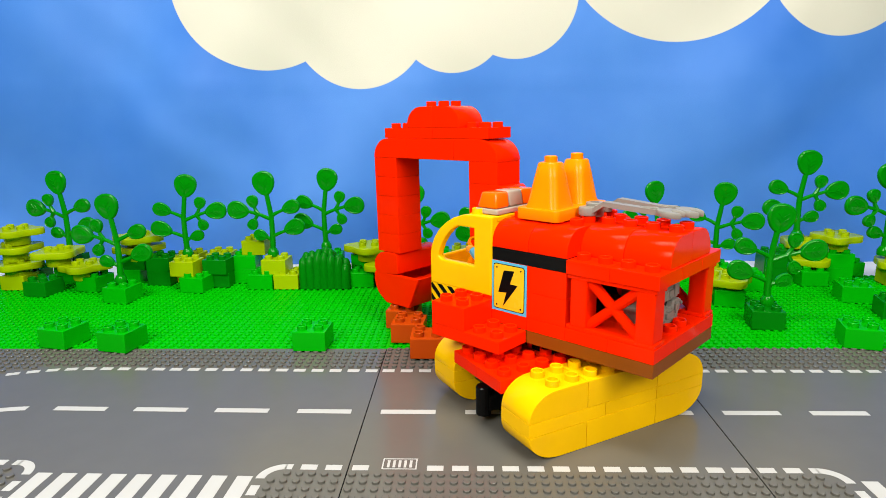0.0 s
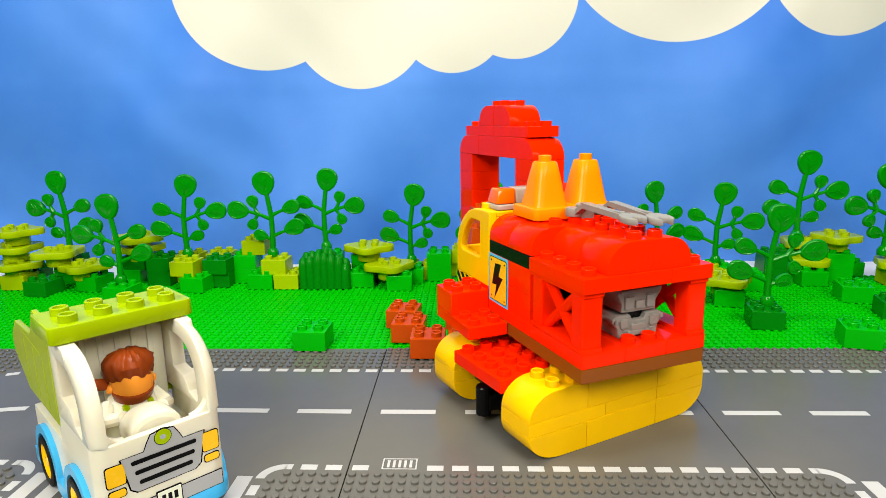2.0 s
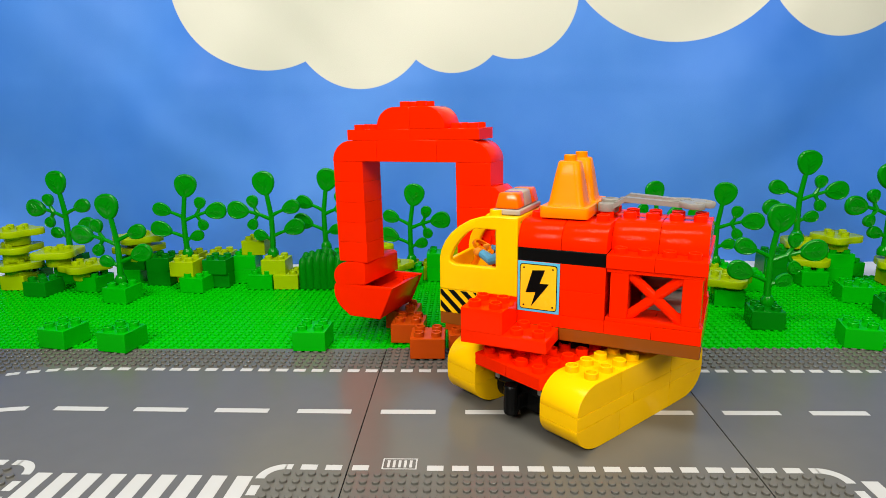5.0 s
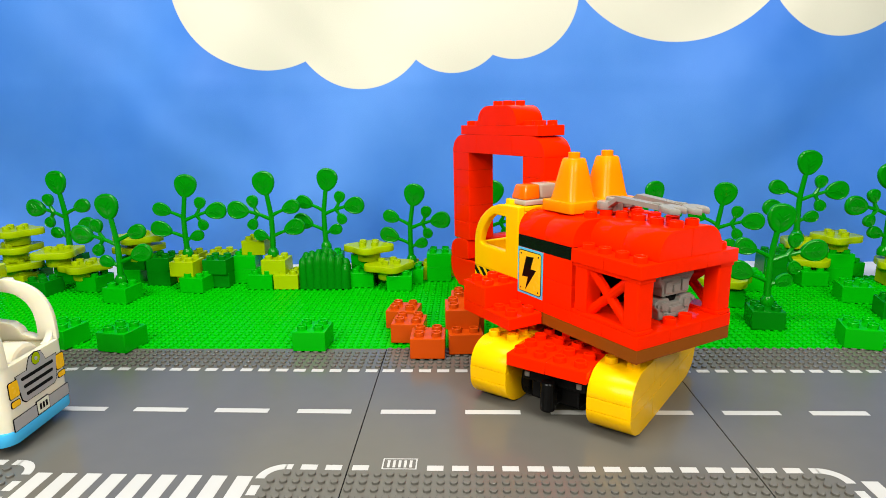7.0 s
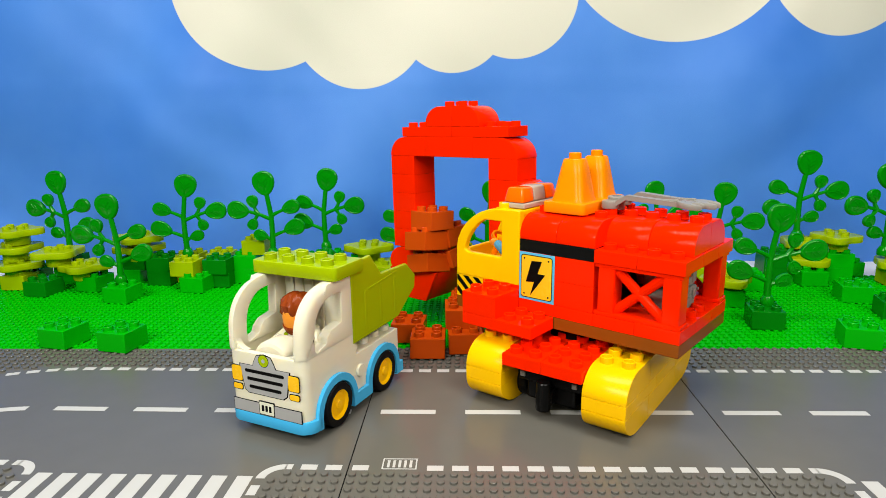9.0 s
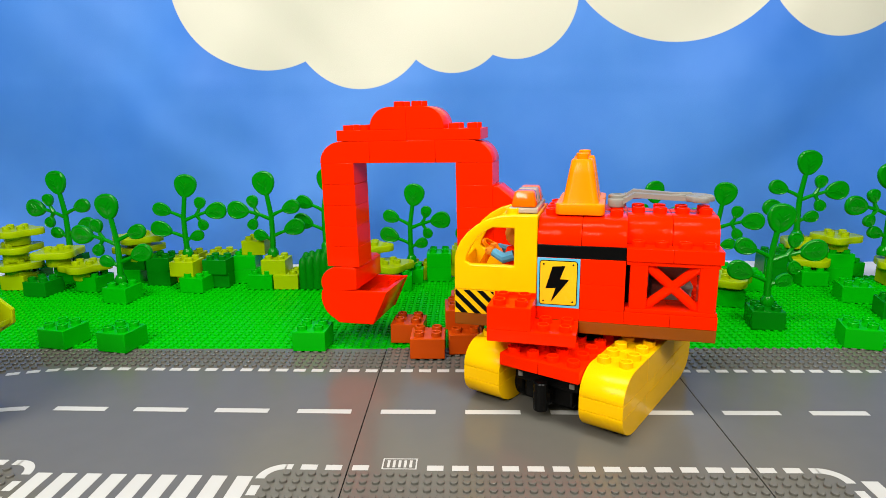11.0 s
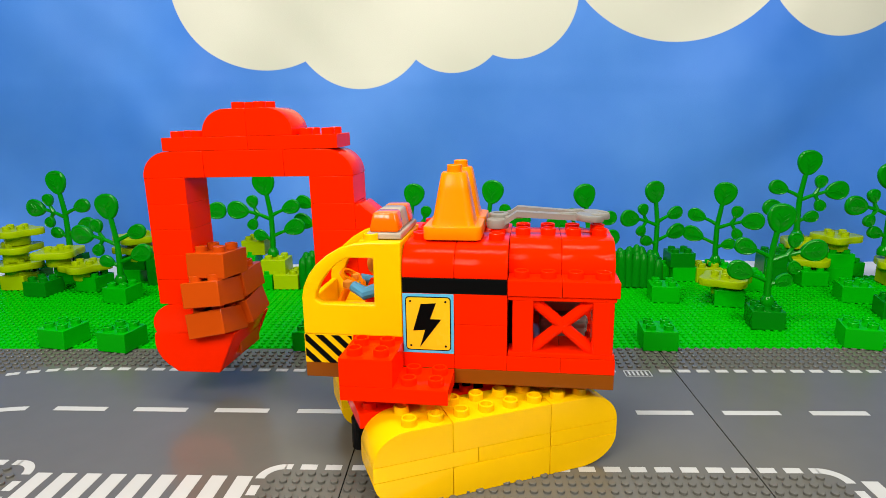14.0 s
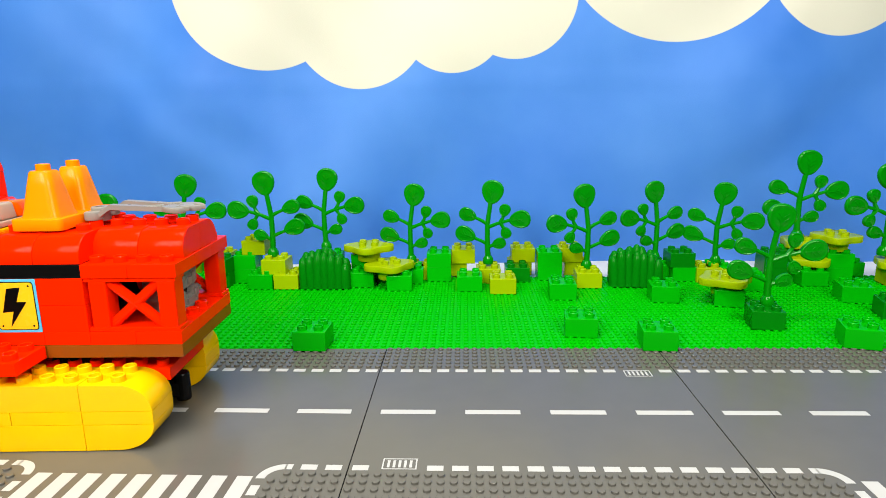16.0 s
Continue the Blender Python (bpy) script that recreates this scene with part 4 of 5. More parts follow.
    for sd in (-1, 1):
        for y0, y1, z0, z1 in ((0.0202, 0.0292, 0.0410, 0.0520), (0.0208, 0.0288, 0.0345, 0.0385)):
            a, b = (sd * y0, sd * y1) if sd > 0 else (sd * y1, sd * y0)
            face("lamp_outline", rounded(a - 0.0005, b + 0.0005, z0 - 0.0005, z1 + 0.0005, 0.0015), 0.0002, PRINT_BLACK)
            face("lamp_print", rounded(a, b, z0, z1, 0.0014), 0.0004, PRINT_YELLOW)
    face("band_outline", rounded(-0.0300, 0.0300, 0.0178, 0.0272, 0.0006), 0.0002, PRINT_BLACK)
    face("band_print", rounded(-0.0295, 0.0295, 0.0183, 0.0267, 0.0005), 0.0004, PRINT_GREY)
    face("plate_outline", rounded(-0.0068, 0.0068, 0.0186, 0.0288, 0.0006), 0.0006, PRINT_BLACK)
    face("plate_print", rounded(-0.0062, 0.0062, 0.0192, 0.0282, 0.0005), 0.0008, PRINT_PALE)
    for k in (-1, 0, 1):
        face("plate_bar", rounded(k * 0.0032 - 0.0010, k * 0.0032 + 0.0010, 0.0215, 0.0260, 0.0003), 0.0010, PRINT_BLACK)
    # lime bed with the roof over the cab
    prof = [(0.0100, 0.0530), (0.0100, 0.1115), (-0.0040, 0.1175), (-0.0180, 0.1185), (-0.0330, 0.1005), (-0.0740, 0.0990), (-0.0890, 0.0830), (-0.0880, 0.0720), (-0.0580, 0.0540)]
    prof = [(x - 0.003, z - (0.003 if z > 0.095 else 0)) for x, z in prof]
    for y0, y1 in ((0.0305, 0.0340), (-0.0340, -0.0305)):
        part("bed_side", prism(prof, y0, y1, "y", 0.0009), TRUCK_LIME, tr)
        sd = 1 if y0 > 0 else -1
        for a, b in (((-0.012, 0.058), (-0.012, 0.090)), ((-0.034, 0.058), (-0.034, 0.090)), ((-0.056, 0.060), (-0.056, 0.090))):
            part("bed_rib", box(a[0] - 0.0016, a[0] + 0.0016, sd * 0.0335 - 0.0008, sd * 0.0335 + 0.0008, a[1], b[1], 0.0006), TRUCK_LIME, tr)
        part("bed_rib", prism([(-0.016, 0.0890), (-0.060, 0.0925), (-0.060, 0.0945), (-0.016, 0.0910)], sd * 0.0335 - 0.0008, sd * 0.0335 + 0.0008, "y", 0.0004), TRUCK_LIME, tr)
    part("bed_floor", prism([(0.006, 0.0545), (-0.0600, 0.0545), (-0.0900, 0.0725), (-0.0895, 0.0765), (-0.0590, 0.0585), (0.006, 0.0585)], -0.0304, 0.0304, "y", 0.0006), TRUCK_LIME, tr)
    part("bed_front", box(0.0, 0.0034, -0.0304, 0.0304, 0.0586, 0.1072, 0.0006), TRUCK_LIME, tr)
    plan = [(-0.0060, -0.0374), (-0.0060, 0.0374)] + arc(0.0268, 0.0337, 0.0037, 0.0037, 90, 0, 5) + arc(0.0268, -0.0337, 0.0037, 0.0037, 0, -90, 5)
    bm = prism(plan, 0.1074, 0.1171, "z", 0.0010)
    roof = part("bed_roof", bm, LIME, tr)
    knob = mesh_of("stud", stud(0, 0, 0, 18), LIME)
    for x in (0.0065, 0.0225):
        for j in range(4):
            part("stud", knob, None, roof, at=pose(x, -0.0255 + 0.017 * j, 0.1171))
    # driver
    doll = lathe([(0, 0.044), (0.0160, 0.044), (0.0160, 0.054), (0.0120, 0.066), (0.0050, 0.069), (0, 0.069)], 20, Matrix.Translation((0.022, 0, 0)))
    paint(doll, 0)
    head = lathe([(0, 0.0), (0.006, 0.0006), (0.0095, 0.004), (0.0110, 0.009), (0.0112, 0.014), (0.0100, 0.019), (0.006, 0.0225), (0, 0.0235)], 28, Matrix.Translation((0.0225, 0, 0.0685)))
    for sd in (-1, 1):
        merge(head, lathe([(0, -0.0014), (0.0022, -0.0012), (0.0027, 0), (0.0022, 0.0012), (0, 0.0014)], 12, pose(0.0222, sd * 0.0114, 0.0790, 70, 0, 0)))
    paint(head, 1)
    beard = lathe([(0, -0.0010), (0.0064, -0.0003), (0.0100, 0.0034), (0.0113, 0.0068), (0.0114, 0.0080), (0.0098, 0.0082)], 28, Matrix.Translation((0.0230, 0, 0.0685)))
    for v in beard.verts:
        if v.co.z > 0.0745:
            v.co.z += 0.16 * max(0.0, abs(v.co.y) - 0.004) + 0.22 * max(0.0, 0.024 - v.co.x)
    paint(beard, 2)
    hair = lathe([(0.0100, -0.0015), (0.0118, -0.0005), (0.0128, 0.0025), (0.0134, 0.0060), (0.0126, 0.0095), (0.0104, 0.0125), (0.0070, 0.0145), (0.0030, 0.0153), (0, 0.0154)], 72, pose(0.0208, 0, 0.0838, 0, -14, 0))
    for v in hair.verts:
        a = math.atan2(v.co.y, v.co.x - 0.0205)
        d = Vector((v.co.x - 0.0205, v.co.y, 0.6 * (v.co.z - 0.084)))
        v.co += d * (0.045 * math.sin(13 * a + 420 * v.co.z) + 0.10 * noise.noise(v.co * 190))
        if v.co.x < 0.020:
            v.co.z -= 0.55 * (0.020 - v.co.x) * max(0.0, (0.090 - v.co.z) / 0.009)
    paint(hair, 2)
    tuft = lathe([(0, -0.004), (0.0028, -0.003), (0.0036, 0), (0.0028, 0.003), (0, 0.004)], 14, pose(0.0185, -0.0150, 0.0815, 60, 0, 0))
    paint(tuft, 2)
    for o in (head, beard, hair, tuft):
        merge(doll, o, Matrix.Translation((0.0255, 0, 0.0640)) @ pose(0, 0, 0, 0, 6, 0) @ Matrix.Translation((-0.0225, 0, -0.0685)))
    for sd in (-1, 1):
        arm = tube([(0.022, sd * 0.012, 0.064), (0.030, sd * 0.016, 0.058), (0.040, sd * 0.010, 0.062)], [0.0044, 0.0046, 0.0038])
        paint(arm, 0)
        merge(doll, arm)
        strap = box(0.0318, 0.0345, sd * 0.0065 - 0.0016, sd * 0.0065 + 0.0016, 0.050, 0.0655, 0.0003)
        paint(strap, 3)
        merge(doll, strap)
    part("driver_doll", finish("driver_doll", doll, (WHITE, SKIN, HAIR, LIME)), None, tr, "plain brown-haired toy driver in a white shirt")
    return tr


def paint(bm, index):
    for f in bm.faces:
        f.material_index = index


TRUCK = truck()


# ---- brown bricks that are dug and carried ----
def brown_brick():
    ob = new("brown_brick", brick_mesh(2, 2, H, BROWN))
    return tagged(ob, "reddish-brown two-by-two toy brick from the dug heap", "toy brick", "dug brown bricks")


# ---- greenery behind the road ----
def green_brick(x, y, z, colour, turn=0.0, nx=2, ny=2):
    mat = {"g": GREEN, "d": DARK_GREEN, "l": LIME}[colour]
    word = {"g": "bright green", "d": "dark green", "l": "lime yellow-green"}[colour]
    ob = new("toy_brick", brick_mesh(nx, ny, H, mat))
    ob.matrix_basis = pose(x, y, z + (0.0008 if z == 0 else 0), 0, 0, turn)
    where = "standing on the green baseplate" if z == 0 else "stacked on other bricks"
    tagged(ob, word + " toy building brick " + where, "toy brick", "green shrub bricks")


def leaf(w, h):
    """A plump drop-shaped leaf with a rim and veins, upright in x and z, its stalk at the origin pointing down."""
    bm = bmesh.new()
    n, rings = 28, [(1.0, 0.0), (0.985, 0.0014), (0.94, 0.0023), (0.86, 0.0027), (0.78, 0.0023), (0.55, 0.0026), (0.28, 0.0030)]
    loops = {}
    for sd in (-1, 1):
        loops[sd] = []
        for q, d in rings:
            row = []
            for k in range(n):
                a = 2 * math.pi * k / n
                px, pz = 0.5 * w * math.sin(a) * (1 - 0.20 * math.cos(a)), 0.5 * h * (1 - math.cos(a))
                cx, cz = 0.0, h * 0.52
                row.append(bm.verts.new((cx + (px - cx) * q, sd * d, cz + (pz - cz) * q)))
            loops[sd].append(row)
        for a, b in zip(loops[sd], loops[sd][1:]):
            for k in range(n):
                bm.faces.new((a[k], a[(k + 1) % n], b[(k + 1) % n], b[k]))
        c = bm.verts.new((0, sd * 0.0031, h * 0.52))
        for k in range(n):
            bm.faces.new((loops[sd][-1][k], loops[sd][-1][(k + 1) % n], c))
    bmesh.ops.remove_doubles(bm, verts=bm.verts, dist=1e-6)
    for sd in (-1, 1):
        y = sd * 0.0028
        merge(bm, tube([(0, y * 0.8, h * 0.16), (0, y, h * 0.45), (0, y * 0.95, h * 0.72)], [0.0009, 0.0008, 0.0005], 6))
        for q in (0.36, 0.52):
            for s2 in (-1, 1):
                merge(bm, tube([(0, y, h * q), (s2 * w * 0.20, y, h * (q + 0.16))], [0.0007, 0.0005], 6))
    return bm


def plant():
    """A toy plant: a stem with a top leaf and side twigs that bear leaves."""
    p = thing("toy_plant", "glossy green plastic toy plant with round leaves", "toy plant", group="toy plants")
    mm = 0.001
    stem = tube([(0, 0, 0), (-1 * mm, 0, 25 * mm), (-1 * mm, 0, 50 * mm), (3 * mm, 0, 78 * mm)], [3.9 * mm, 3.4 * mm, 3.1 * mm, 2.8 * mm], 12)
    merge(stem, lathe([(0, 0), (0.0062, 0), (0.0068, 0.002), (0.0066, 0.006), (0.0045, 0.010), (0, 0.011)], 16))
    for a, b, c in (((-0.5, 46), (11, 51), (27, 56)), ((15, 53), (18, 58), (20, 64)), ((15, 53), (18, 48), (20, 45)), ((-1, 20), (4, 23), (7, 24)),
                    ((-1, 50), (-8, 54), (-16, 57.5)), ((-1, 25), (-9, 28.5), (-18, 32))):
        merge(stem, tube([(a[0] * mm, 0, a[1] * mm), (b[0] * mm, 0, b[1] * mm), (c[0] * mm, 0, c[1] * mm)], [2.5 * mm, 2.2 * mm, 2.0 * mm], 9))
    part("stem", stem, LEAF, p)
    for x, z, w, h, lean in ((3, 75, 27, 30, 9), (19, 60, 14, 16, 12), (26, 55, 22, 27, 80), (19, 47, 13, 15, 155), (5, 23.5, 14, 18, 72), (-15, 57, 17, 23, -70), (-16, 31.5, 20, 27, -70)):
        part("leaf", leaf(w * mm, h * mm), LEAF, p, at=pose(x * mm, 0, z * mm, 0, lean, 0))
    return p


def flower_plate(x, y, z, turn, size=0.0262):
    """A lobed foliage plate on a round neck, with studs."""
    key = ("flower", size)
    if key not in SHARED:
        pts = []
        for k in range(48):
            a = 2 * math.pi * k / 48
            r = size * (1 + 0.13 * math.cos(4 * a + 0.4))
            pts.append((1.12 * r * math.cos(a), r * math.sin(a)))
        bm = prism(pts, 0.0040, 0.0125, "z", 0.0012)
        merge(bm, lathe([(0, -0.008), (0.0145, -0.008), (0.0150, -0.007), (0.0150, 0.0042), (0, 0.0042)], 24))
        with_studs(bm, grid(2, 2), 0.0125)
        SHARED[key] = mesh_of("foliage_plate", bm, LIME)
    ob = new("foliage_plate", SHARED[key])
    ob.matrix_basis = pose(x, y, z, 0, 0, turn)
    tagged(ob, "lime lobed toy foliage plate stacked over the bricks", "toy foliage", "lime foliage plates")


def grass_tuft(x, y, turn=0):
    """A wide dark green bush block: a mound of thick upright blades with rounded tips."""
    rnd = random.Random(int(1000 * (x + 2)))
    bm = prism(rounded(-0.0312, 0.0312, -0.0125, 0.0125, 0.003), 0.0, 0.024, "z", 0.0010)
    for row, (yy, low) in enumerate(((-0.0085, 0.0), (0.0085, 0.0), (0.0, 0.004))):
        for k in range(7):
            u = (k - 3) / 3
            h = 0.047 - 0.011 * u * u - 0.003 * u + low + rnd.uniform(-0.0025, 0.0025)
            w = 0.0066 + rnd.uniform(-0.0005, 0.0006)
            m = pose(0.0262 * u * (1 - 0.05 * row), yy, 0, rnd.uniform(-2, 2), 2.5 * u + rnd.uniform(-2, 2), 0) @ Matrix.Diagonal((1, 1.15, 1, 1))
            merge(bm, lathe([(0, 0), (w * 1.05, 0), (w * 1.02, 0.4 * h), (w * 0.92, 0.72 * h), (w * 0.74, 0.88 * h), (w * 0.42, 0.97 * h), (0, h)], 14, m))
    ob = new("toy_bush", finish("toy_bush", bm, DARK_GREEN))
    ob.matrix_basis = pose(x, y, 0.0017, 0, 0, turn)
    tagged(ob, "dark green toy bush block with rounded upright blades", "toy bush", "toy bushes")


BRICKS = [
    (-0.451, 0.268, 0, "g", -14), (-0.387, 0.259, 0, "g", -12), (-0.200, 0.262, 0, "g", -3), (-0.470, 0.412, 0, "g", -10),
    (-0.588, 0.440, 0, "d", -8), (-0.534, 0.462, 0, "g", -14), (-0.396, 0.456, 0, "g", -8), (-0.314, 0.470, 0, "g", -3),
    (-0.281, 0.470, 0, "l", -2), (-0.186, 0.478, 0, "g", 0), (-0.136, 0.462, 0, "g", 2), (-0.112, 0.512, 0, "l", 0),
    (-0.087, 0.506, 0, "g", 0), (-0.087, 0.506, H, "g", 0), (-0.047, 0.458, 0, "g", 0), (-0.006, 0.446, 0, "l", 0),
    (-0.022, 0.494, 0, "l", 0), (0.016, 0.500, 0, "d", 0), (0.059, 0.509, 0, "g", 0), (0.059, 0.509, H, "g", 0),
    (0.064, 0.422, 0, "g", -3), (0.104, 0.471, 0, "l", -2), (0.064, 0.298, 0, "g", -6), (0.181, 0.410, 0, "g", -6),
    (0.249, 0.393, 0, "g", -14), (0.256, 0.318, 0, "d", -10), (0.320, 0.266, 0, "g", -16), (0.130, 0.262, 0, "g", -5),
    (0.397, 0.406, 0, "g", -12), (0.405, 0.345, 0, "d", -14), (-0.640, 0.470, 0, "l", -0), (0.384, 0.474, 0, "g", -4),
    (-0.297, 0.474, H, "l", -2), (-0.345, 0.500, 0, "g", -0), (-0.345, 0.500, H, "g", -0), (-0.331, 0.504, 2 * H, "l", -4),
    (-0.412, 0.466, H, "l", -5), (-0.374, 0.476, H, "d", -3), (-0.374, 0.480, 0, "d", -0), (-0.455, 0.490, 0, "d", -4),
    (-0.455, 0.490, H, "d", -4), (-0.424, 0.506, 0, "l", -0), (-0.424, 0.506, H, "l", -4), (-0.384, 0.512, 0, "g", -0), (-0.384, 0.512, H, "l", -2),
    (-0.066, 0.532, 0, "l", 0), (-0.055, 0.528, H, "l", 0), (0.022, 0.534, 0, "l", 0), (0.026, 0.532, H, "l", 0),
    (0.098, 0.534, 0, "l", 0), (0.090, 0.532, H, "l", 0), (0.232, 0.500, 0, "g", 0), (0.228, 0.500, H, "d", 0), (0.262, 0.494, 0, "l", -4),
    (0.200, 0.512, 0, "g", 0), (0.277, 0.500, 0, "g", -5), (0.424, 0.492, 0, "g", -5), (0.424, 0.492, H, "g", -5), (0.488, 0.470, 0, "l", -6),
    (0.345, 0.492, 0, "d", -4), (0.345, 0.492, H, "d", -4), (0.376, 0.510, H, "g", -4), (0.376, 0.510, 0, "g", -4), (0.300, 0.456, 0, "g", -8), (-0.232, 0.500, 0, "g", -0), (-0.232, 0.500, H, "g", -0),
    (-0.155, 0.500, 0, "d", 0), (-0.187, 0.505, H, "g", 0), (-0.500, 0.500, 0, "g", -5), (-0.492, 0.500, H, "d", -5), (-0.587, 0.500, 0, "g", -4), (-0.587, 0.500, H, "d", -4), (-0.640, 0.498, 0, "d", -4), (-0.123, 0.494, 0, "g", 0),
    (0.455, 0.520, 0, "g", 0), (0.520, 0.500, 0, "d", 0)]
for b in BRICKS:
    green_brick(*b)

FLOWERS = [
    (-0.640, 0.470, H + 0.004, 10), (-0.642, 0.472, H + 0.0255, 50), (-0.638, 0.474, H + 0.047, 20),
    (-0.545, 0.462, H + 0.003, 15), (-0.582, 0.468, H + 0.0200, 60), (-0.490, 0.498, 2 * H, 35), (-0.490, 0.498, 2 * H + 0.0135, 10),
    (-0.150, 0.470, H, 25), (-0.179, 0.492, 2 * H, 5), (0.247, 0.398, H, 20),
    (0.390, 0.490, H, 15), (0.390, 0.508, 2 * H, 40), (0.424, 0.496, 2 * H + 0.009, 70), (0.490, 0.470, H, 30)]
for x, y, z, a in FLOWERS:
    flower_plate(x, y, z + 0.0005, a)
for x, y, a in ((-0.232, 0.468, 0), (0.163, 0.472, -3)):
    grass_tuft(x, y, a)

FIRST = plant()
PLANTS = [
    (-0.587, 0.500, 0.0395, 172, 1.07), (-0.474, 0.418, 0.0200, 177, 1.06), (-0.417, 0.482, 0.0390, 8, 1.03), (-0.303, 0.480, 0.0390, 179, 1.06),
    (-0.237, 0.500, 0.0433, -6, 1.03), (-0.124, 0.504, 0.0238, -8, 1.01), (-0.022, 0.500, 0.0226, -14, 1.06), (0.104, 0.482, 0.0200, 192, 1.05),
    (0.198, 0.506, 0.0253, 196, 1.00), (0.275, 0.500, 0.0214, -26, 1.02), (0.261, 0.326, 0.0200, -4, 1.02), (0.378, 0.504, 0.0530, -4, 1.09), (0.474, 0.478, 0.0365, 186, 1.11)]
for i, (x, y, z, a, k) in enumerate(PLANTS):
    m = pose(x, y, z, 0, 0, a)
    if i == 0:
        FIRST.matrix_basis = m
        FIRST.scale = (k, k, k)
    else:
        c = copy_thing(FIRST, m)
        c.scale = (k, k, k)
LOADS = [[brown_brick() for _ in range(n)] for n in (5, 5, 6)]


# ---- how things move ----
TRACKS = [  # seconds, x, y, heading of the tracks
    (0, 0.0238, 0.1540, 30.5), (4.2, 0.0238, 0.1540, 30.5), (5.9, 0.0488, 0.1840, 56.0), (8.6, 0.0488, 0.1842, 56.0), (9.2, 0.0443, 0.1842, 55.7),
    (11.6, 0.0425, 0.1813, 55.4), (12.0, 0.0225, 0.1330, 52.0), (12.3, -0.0127, 0.1070, 38.0), (12.5, -0.0530, 0.0990, 21.6), (14.7, -0.0540, 0.0970, 21.6),
    (15.0, -0.1005, 0.0930, 2.0), (15.5, -0.2235, 0.1255, -7.4), (15.8, -0.2810, 0.1310, -2.5), (16.0, -0.3445, 0.1370, 2.0)]
TURN = [  # seconds, heading of the upper body
    (0, 138.0), (0.2, 128.2), (0.5, 103.9), (0.7, 84.6), (1.0, 73.6), (1.3, 76.2), (1.5, 80.2), (1.7, 95.0), (2.0, 113.2), (2.4, 117.0), (2.5, 125.3), (2.8, 145.0), (3.0, 155.3), (3.5, 155.0),
    (4.0, 156.4), (4.3, 156.4), (6.2, 150.5), (6.3, 149.6), (6.6, 136.2), (7.0, 121.9), (7.5, 95.7), (7.8, 86.0), (8.0, 84.4), (8.3, 85.0), (8.5, 103.2), (9.0, 140.6), (9.2, 150.6), (9.7, 160.0),
    (10.4, 161.0), (11.2, 167.0), (11.6, 166.0), (12.0, 144.4), (12.3, 121.4), (12.5, 104.3), (13.0, 104.3), (13.3, 118.0), (13.5, 128.8), (14.0, 173.2), (14.6, 173.0), (15.0, 171.3),
    (15.5, 169.7), (15.8, 174.8), (16.0, 180.5)]
DRIVE = [  # seconds, x, y, heading of the truck
    (0, -0.6400, 0.0880, 0.0), (1.2, -0.5800, 0.0880, 2.0), (1.5, -0.4405, 0.0970, 2.2), (1.6, -0.3986, 0.0999, 1.3), (1.8, -0.3151, 0.0752, -25.4), (2, -0.2606, 0.0352, -43.4), (2.2, -0.2291, 0.0107, -73.8),
    (2.4, -0.2227, 0.0157, -84.2), (2.5, -0.2195, 0.0527, -94.3), (2.7, -0.2196, 0.0537, -94.0), (3, -0.1876, 0.1387, -110.9), (3.5, -0.1835, 0.1546, -110.2), (4, -0.1808, 0.1574, -110.7), (4.2, -0.2157, 0.1319, -139.1),
    (4.6, -0.3400, 0.1050, -168.0), (5.2, -0.6400, 0.0900, -180.0), (5.6, -0.6600, 0.0900, -90.0), (6.2, -0.6400, 0.0900, 0.0), (6.8, -0.5000, 0.0880, 2.0), (7, -0.4206, 0.0942, 1.0), (7.2, -0.3205, 0.0869, -17.8),
    (7.5, -0.2291, 0.0316, -61.9), (7.7, -0.2143, 0.0034, -81.0), (8, -0.2143, 0.0034, -81.5), (8.3, -0.2143, 0.0034, -81.5), (8.5, -0.2000, 0.0646, -109.9), (8.7, -0.1857, 0.1004, -114.9), (9, -0.1641, 0.1506, -113.5),
    (10.2, -0.1641, 0.1506, -113.5), (10.5, -0.2300, 0.1200, -150.0), (10.9, -0.4000, 0.0950, -178.0), (11.25, -0.6600, 0.0900, -180.0), (16, -0.6600, 0.0900, -180.0)]


def glide(table, t):
    """The table's values at t: smooth and monotone from row to row."""
    if t <= table[0][0]:
        return table[0][1:]
    if t >= table[-1][0]:
        return table[-1][1:]
    k = next(i for i in range(len(table) - 1) if table[i][0] <= t <= table[i + 1][0])
    out = []
    for c in range(1, len(table[0])):
        def slope(i):
            if i <= 0 or i >= len(table) - 1:
                return 0.0
            h0, h1 = table[i][0] - table[i - 1][0], table[i + 1][0] - table[i][0]
            d0, d1 = (table[i][c] - table[i - 1][c]) / h0, (table[i + 1][c] - table[i][c]) / h1
            return 0.0 if d0 * d1 <= 0 else (h0 + h1) / (h1 / d0 + h0 / d1)
        h = table[k + 1][0] - table[k][0]
        u = (t - table[k][0]) / h
        a, b = table[k][c], table[k + 1][c]
        out.append((2 * u ** 3 - 3 * u ** 2 + 1) * a + (u ** 3 - 2 * u ** 2 + u) * h * slope(k) + (3 * u ** 2 - 2 * u ** 3) * b + (u ** 3 - u ** 2) * h * slope(k + 1))
    return out


def track_pose(t):
    x, y, a = glide(TRACKS, t)
    return pose(x, y - 0.004, 0, 0, 0, a)


SEAT = (-0.0005, 0.0086)


def upper_pose(t):
    a = radians(glide(TRACKS, t)[2])
    x, y = SEAT
    return pose(x * math.cos(a) + y * math.sin(a), y * math.cos(a) - x * math.sin(a), 0.0576, 0, 0, glide(TURN, t)[0] + 0.6 - glide(TRACKS, t)[2])


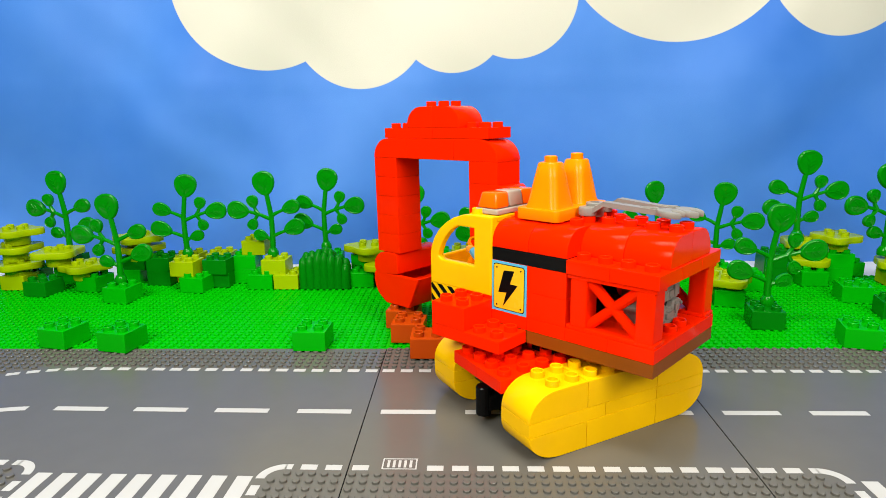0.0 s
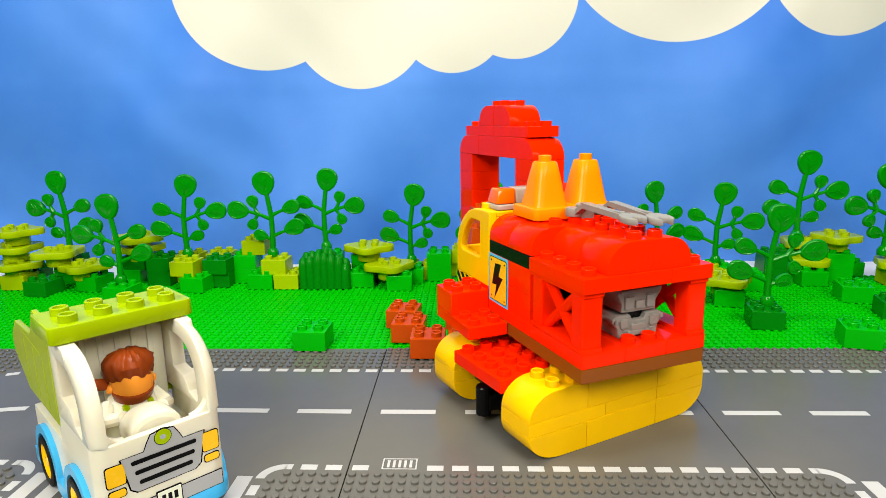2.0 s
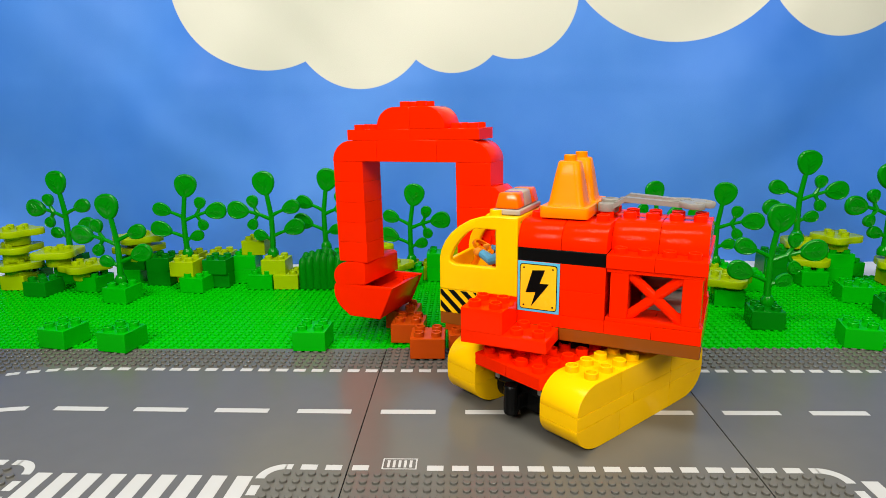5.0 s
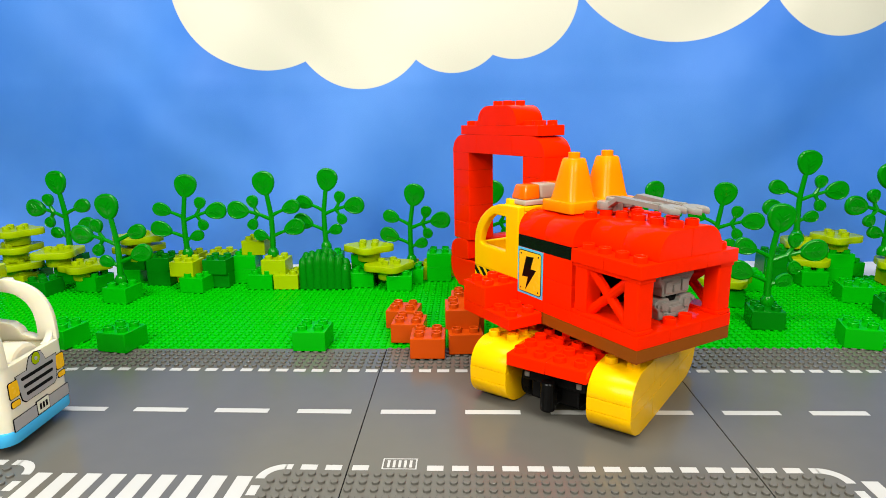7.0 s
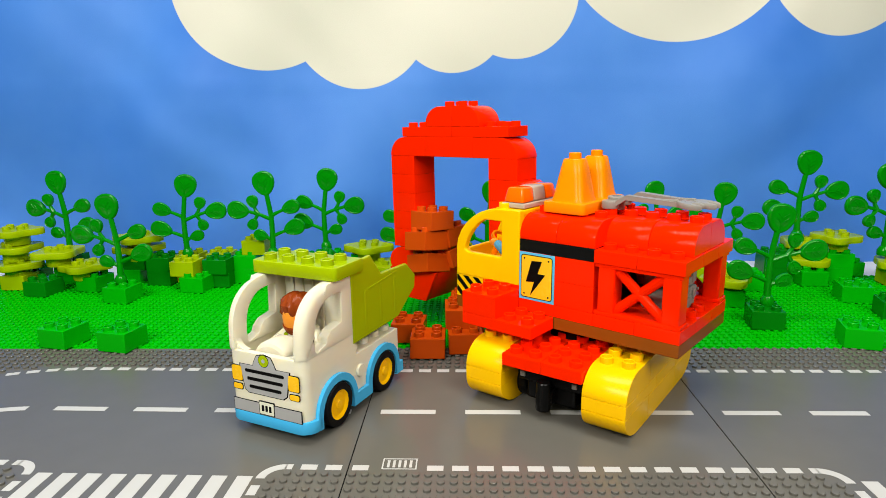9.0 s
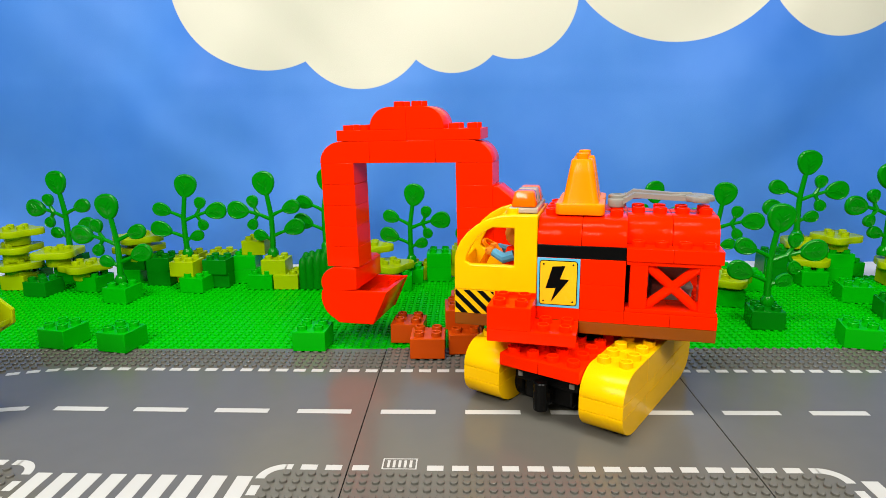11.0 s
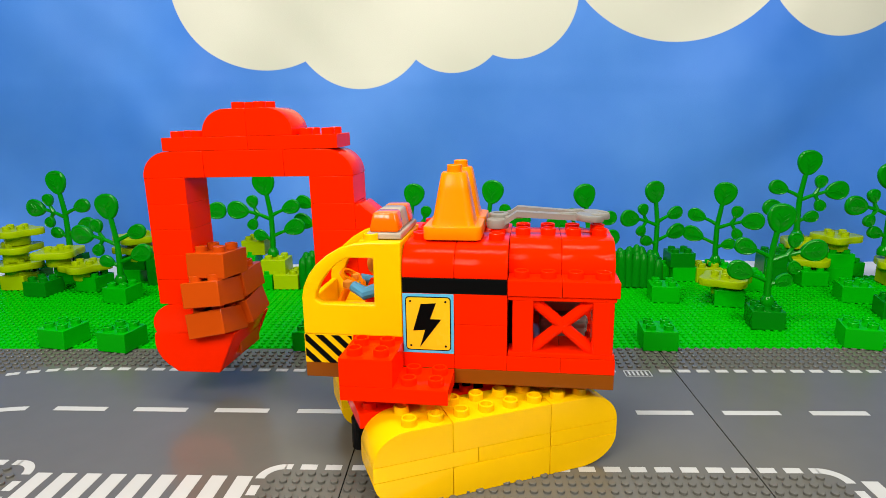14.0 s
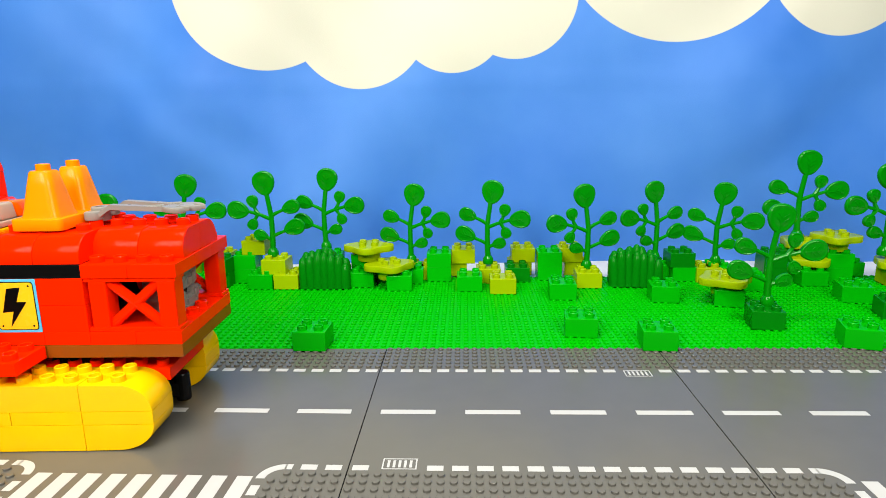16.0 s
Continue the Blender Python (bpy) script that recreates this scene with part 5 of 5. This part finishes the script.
def truck_pose(t):
    x, y, a = glide(DRIVE, t)
    return pose(x, y, 0.0002, 0, 0, a)


IN_SCOOP = [pose(0.1925, -0.0225, 0.0005, 11, 12, -4), pose(0.1925, -0.0200, 0.0250, 8, 7, -5), pose(0.1915, -0.0290, 0.0462, 3, 1, -6),
            pose(0.1885, -0.0525, 0.0262, -4, 6, -3), pose(0.1860, -0.0540, 0.0040, -9, 12, -2), pose(0.2000, -0.0560, -0.0225, 0, 0, -2)]
TIP = [pose(-0.0850, 0.0308, 0.0961, 0, 30, 20), pose(-0.0550, 0.0134, 0.1052, -24, 34, 24), pose(-0.0720, 0.0235, 0.1093, -10, 40, 30), pose(-0.0980, 0.0408, 0.0941, 20, 48, 30), pose(-0.1000, 0.0361, 0.0672, 30, 60, 40), pose(-0.08, 0, 0.1)]
IN_BED = [pose(-0.0270, 0.0100, 0.0600, 0, 0, 12), pose(-0.0270, 0.0075, 0.0935, 4, 10, 28), pose(-0.0560, -0.0030, 0.1000, -4, -4, 14), pose(-0.0660, 0.0090, 0.0790, 0, -18, 10), pose(-0.0540, -0.0140, 0.0620, 0, 5, 80), pose(-0.06, 0, 0.09)]
AWAY = [pose(-0.840 - 0.040 * (i % 3), 0.070 + 0.045 * (i // 3), -0.0030, 0, 0, 17 * i) for i in range(6)]
HEAPS = [
    [pose(0.050 + 0.034 * i, 0.334, 0.0020, 0, 0, 2 * i) for i in range(3)] + [pose(0.060 + 0.034 * i, 0.334, 0.0214, 0, 0, 2) for i in range(2)],
    [pose(-0.117, 0.320, 0.0020, 0, 0, -8)] + [pose(0.100 + 0.036 * i, 0.368, 0.0020, 0, 0, -5 * i) for i in range(2)] + [pose(0.100 + 0.036 * i, 0.368, 0.0214, 0, 0, 5) for i in range(2)],
    [pose(-0.108, 0.280, 0.0020, 0, 0, -4), pose(-0.087, 0.241, 0.0020, 0, 0, 0), pose(-0.053, 0.252, 0.0020, 0, 0, 4), pose(-0.056, 0.267, 0.0218, 3, 0, 3), pose(-0.050, 0.300, 0.0020, 0, 0, 2), pose(-0.051, 0.301, 0.0214, 0, 0, 0)]]
PICK = [(0.85, 1.30), (7.55, 8.10), (12.55, 13.10)]
DUMP = [(3.36, 3.68), (9.40, 9.75), None]


def blend(a, b, u, lift):
    u = max(0.0, min(1.0, u))
    u = u * u * (3 - 2 * u)
    q = a.to_quaternion().slerp(b.to_quaternion(), u)
    p = a.translation.lerp(b.translation, u) + Vector((0, 0, lift * 4 * u * (1 - u)))
    return Matrix.Translation(p) @ q.to_matrix().to_4x4()


def load_pose(load, i, t):
    start = HEAPS[load][i]
    delay = 0.05 * i
    scoop = track_pose(t) @ upper_pose(t) @ SAG @ IN_SCOOP[i]
    p0, p1 = PICK[load]
    if t <= p0 + delay * 0.5:
        return start
    if t < p1:
        return blend(start, scoop, (t - p0 - delay * 0.5) / (p1 - p0 - delay * 0.5), 0.02)
    if DUMP[load] is None or t <= DUMP[load][0]:
        return scoop
    d0, d1 = DUMP[load]
    dm = d0 + 0.45 * (d1 - d0)
    if t < dm:
        return blend(scoop, truck_pose(t) @ TIP[i], (t - d0) / (dm - d0), 0.006)
    if t < d1:
        return blend(truck_pose(t) @ TIP[i], truck_pose(t) @ IN_BED[i], (t - dm) / (d1 - dm), 0.004)
    return blend(truck_pose(t) @ IN_BED[i], AWAY[i], (t - d1 - 1.45) / 0.4, 0.03)


def motions():
    times = [i / 10 for i in range(161)]
    walk(EXCAVATOR, [(t, track_pose(t)) for t in times])
    walk(UPPER, [(t, upper_pose(t)) for t in times])
    walk(TRUCK, [(t, truck_pose(t)) for t in times])
    for n, load in enumerate(LOADS):
        for i, ob in enumerate(load):
            walk(ob, [(t, load_pose(n, i, t)) for t in times])


motions()
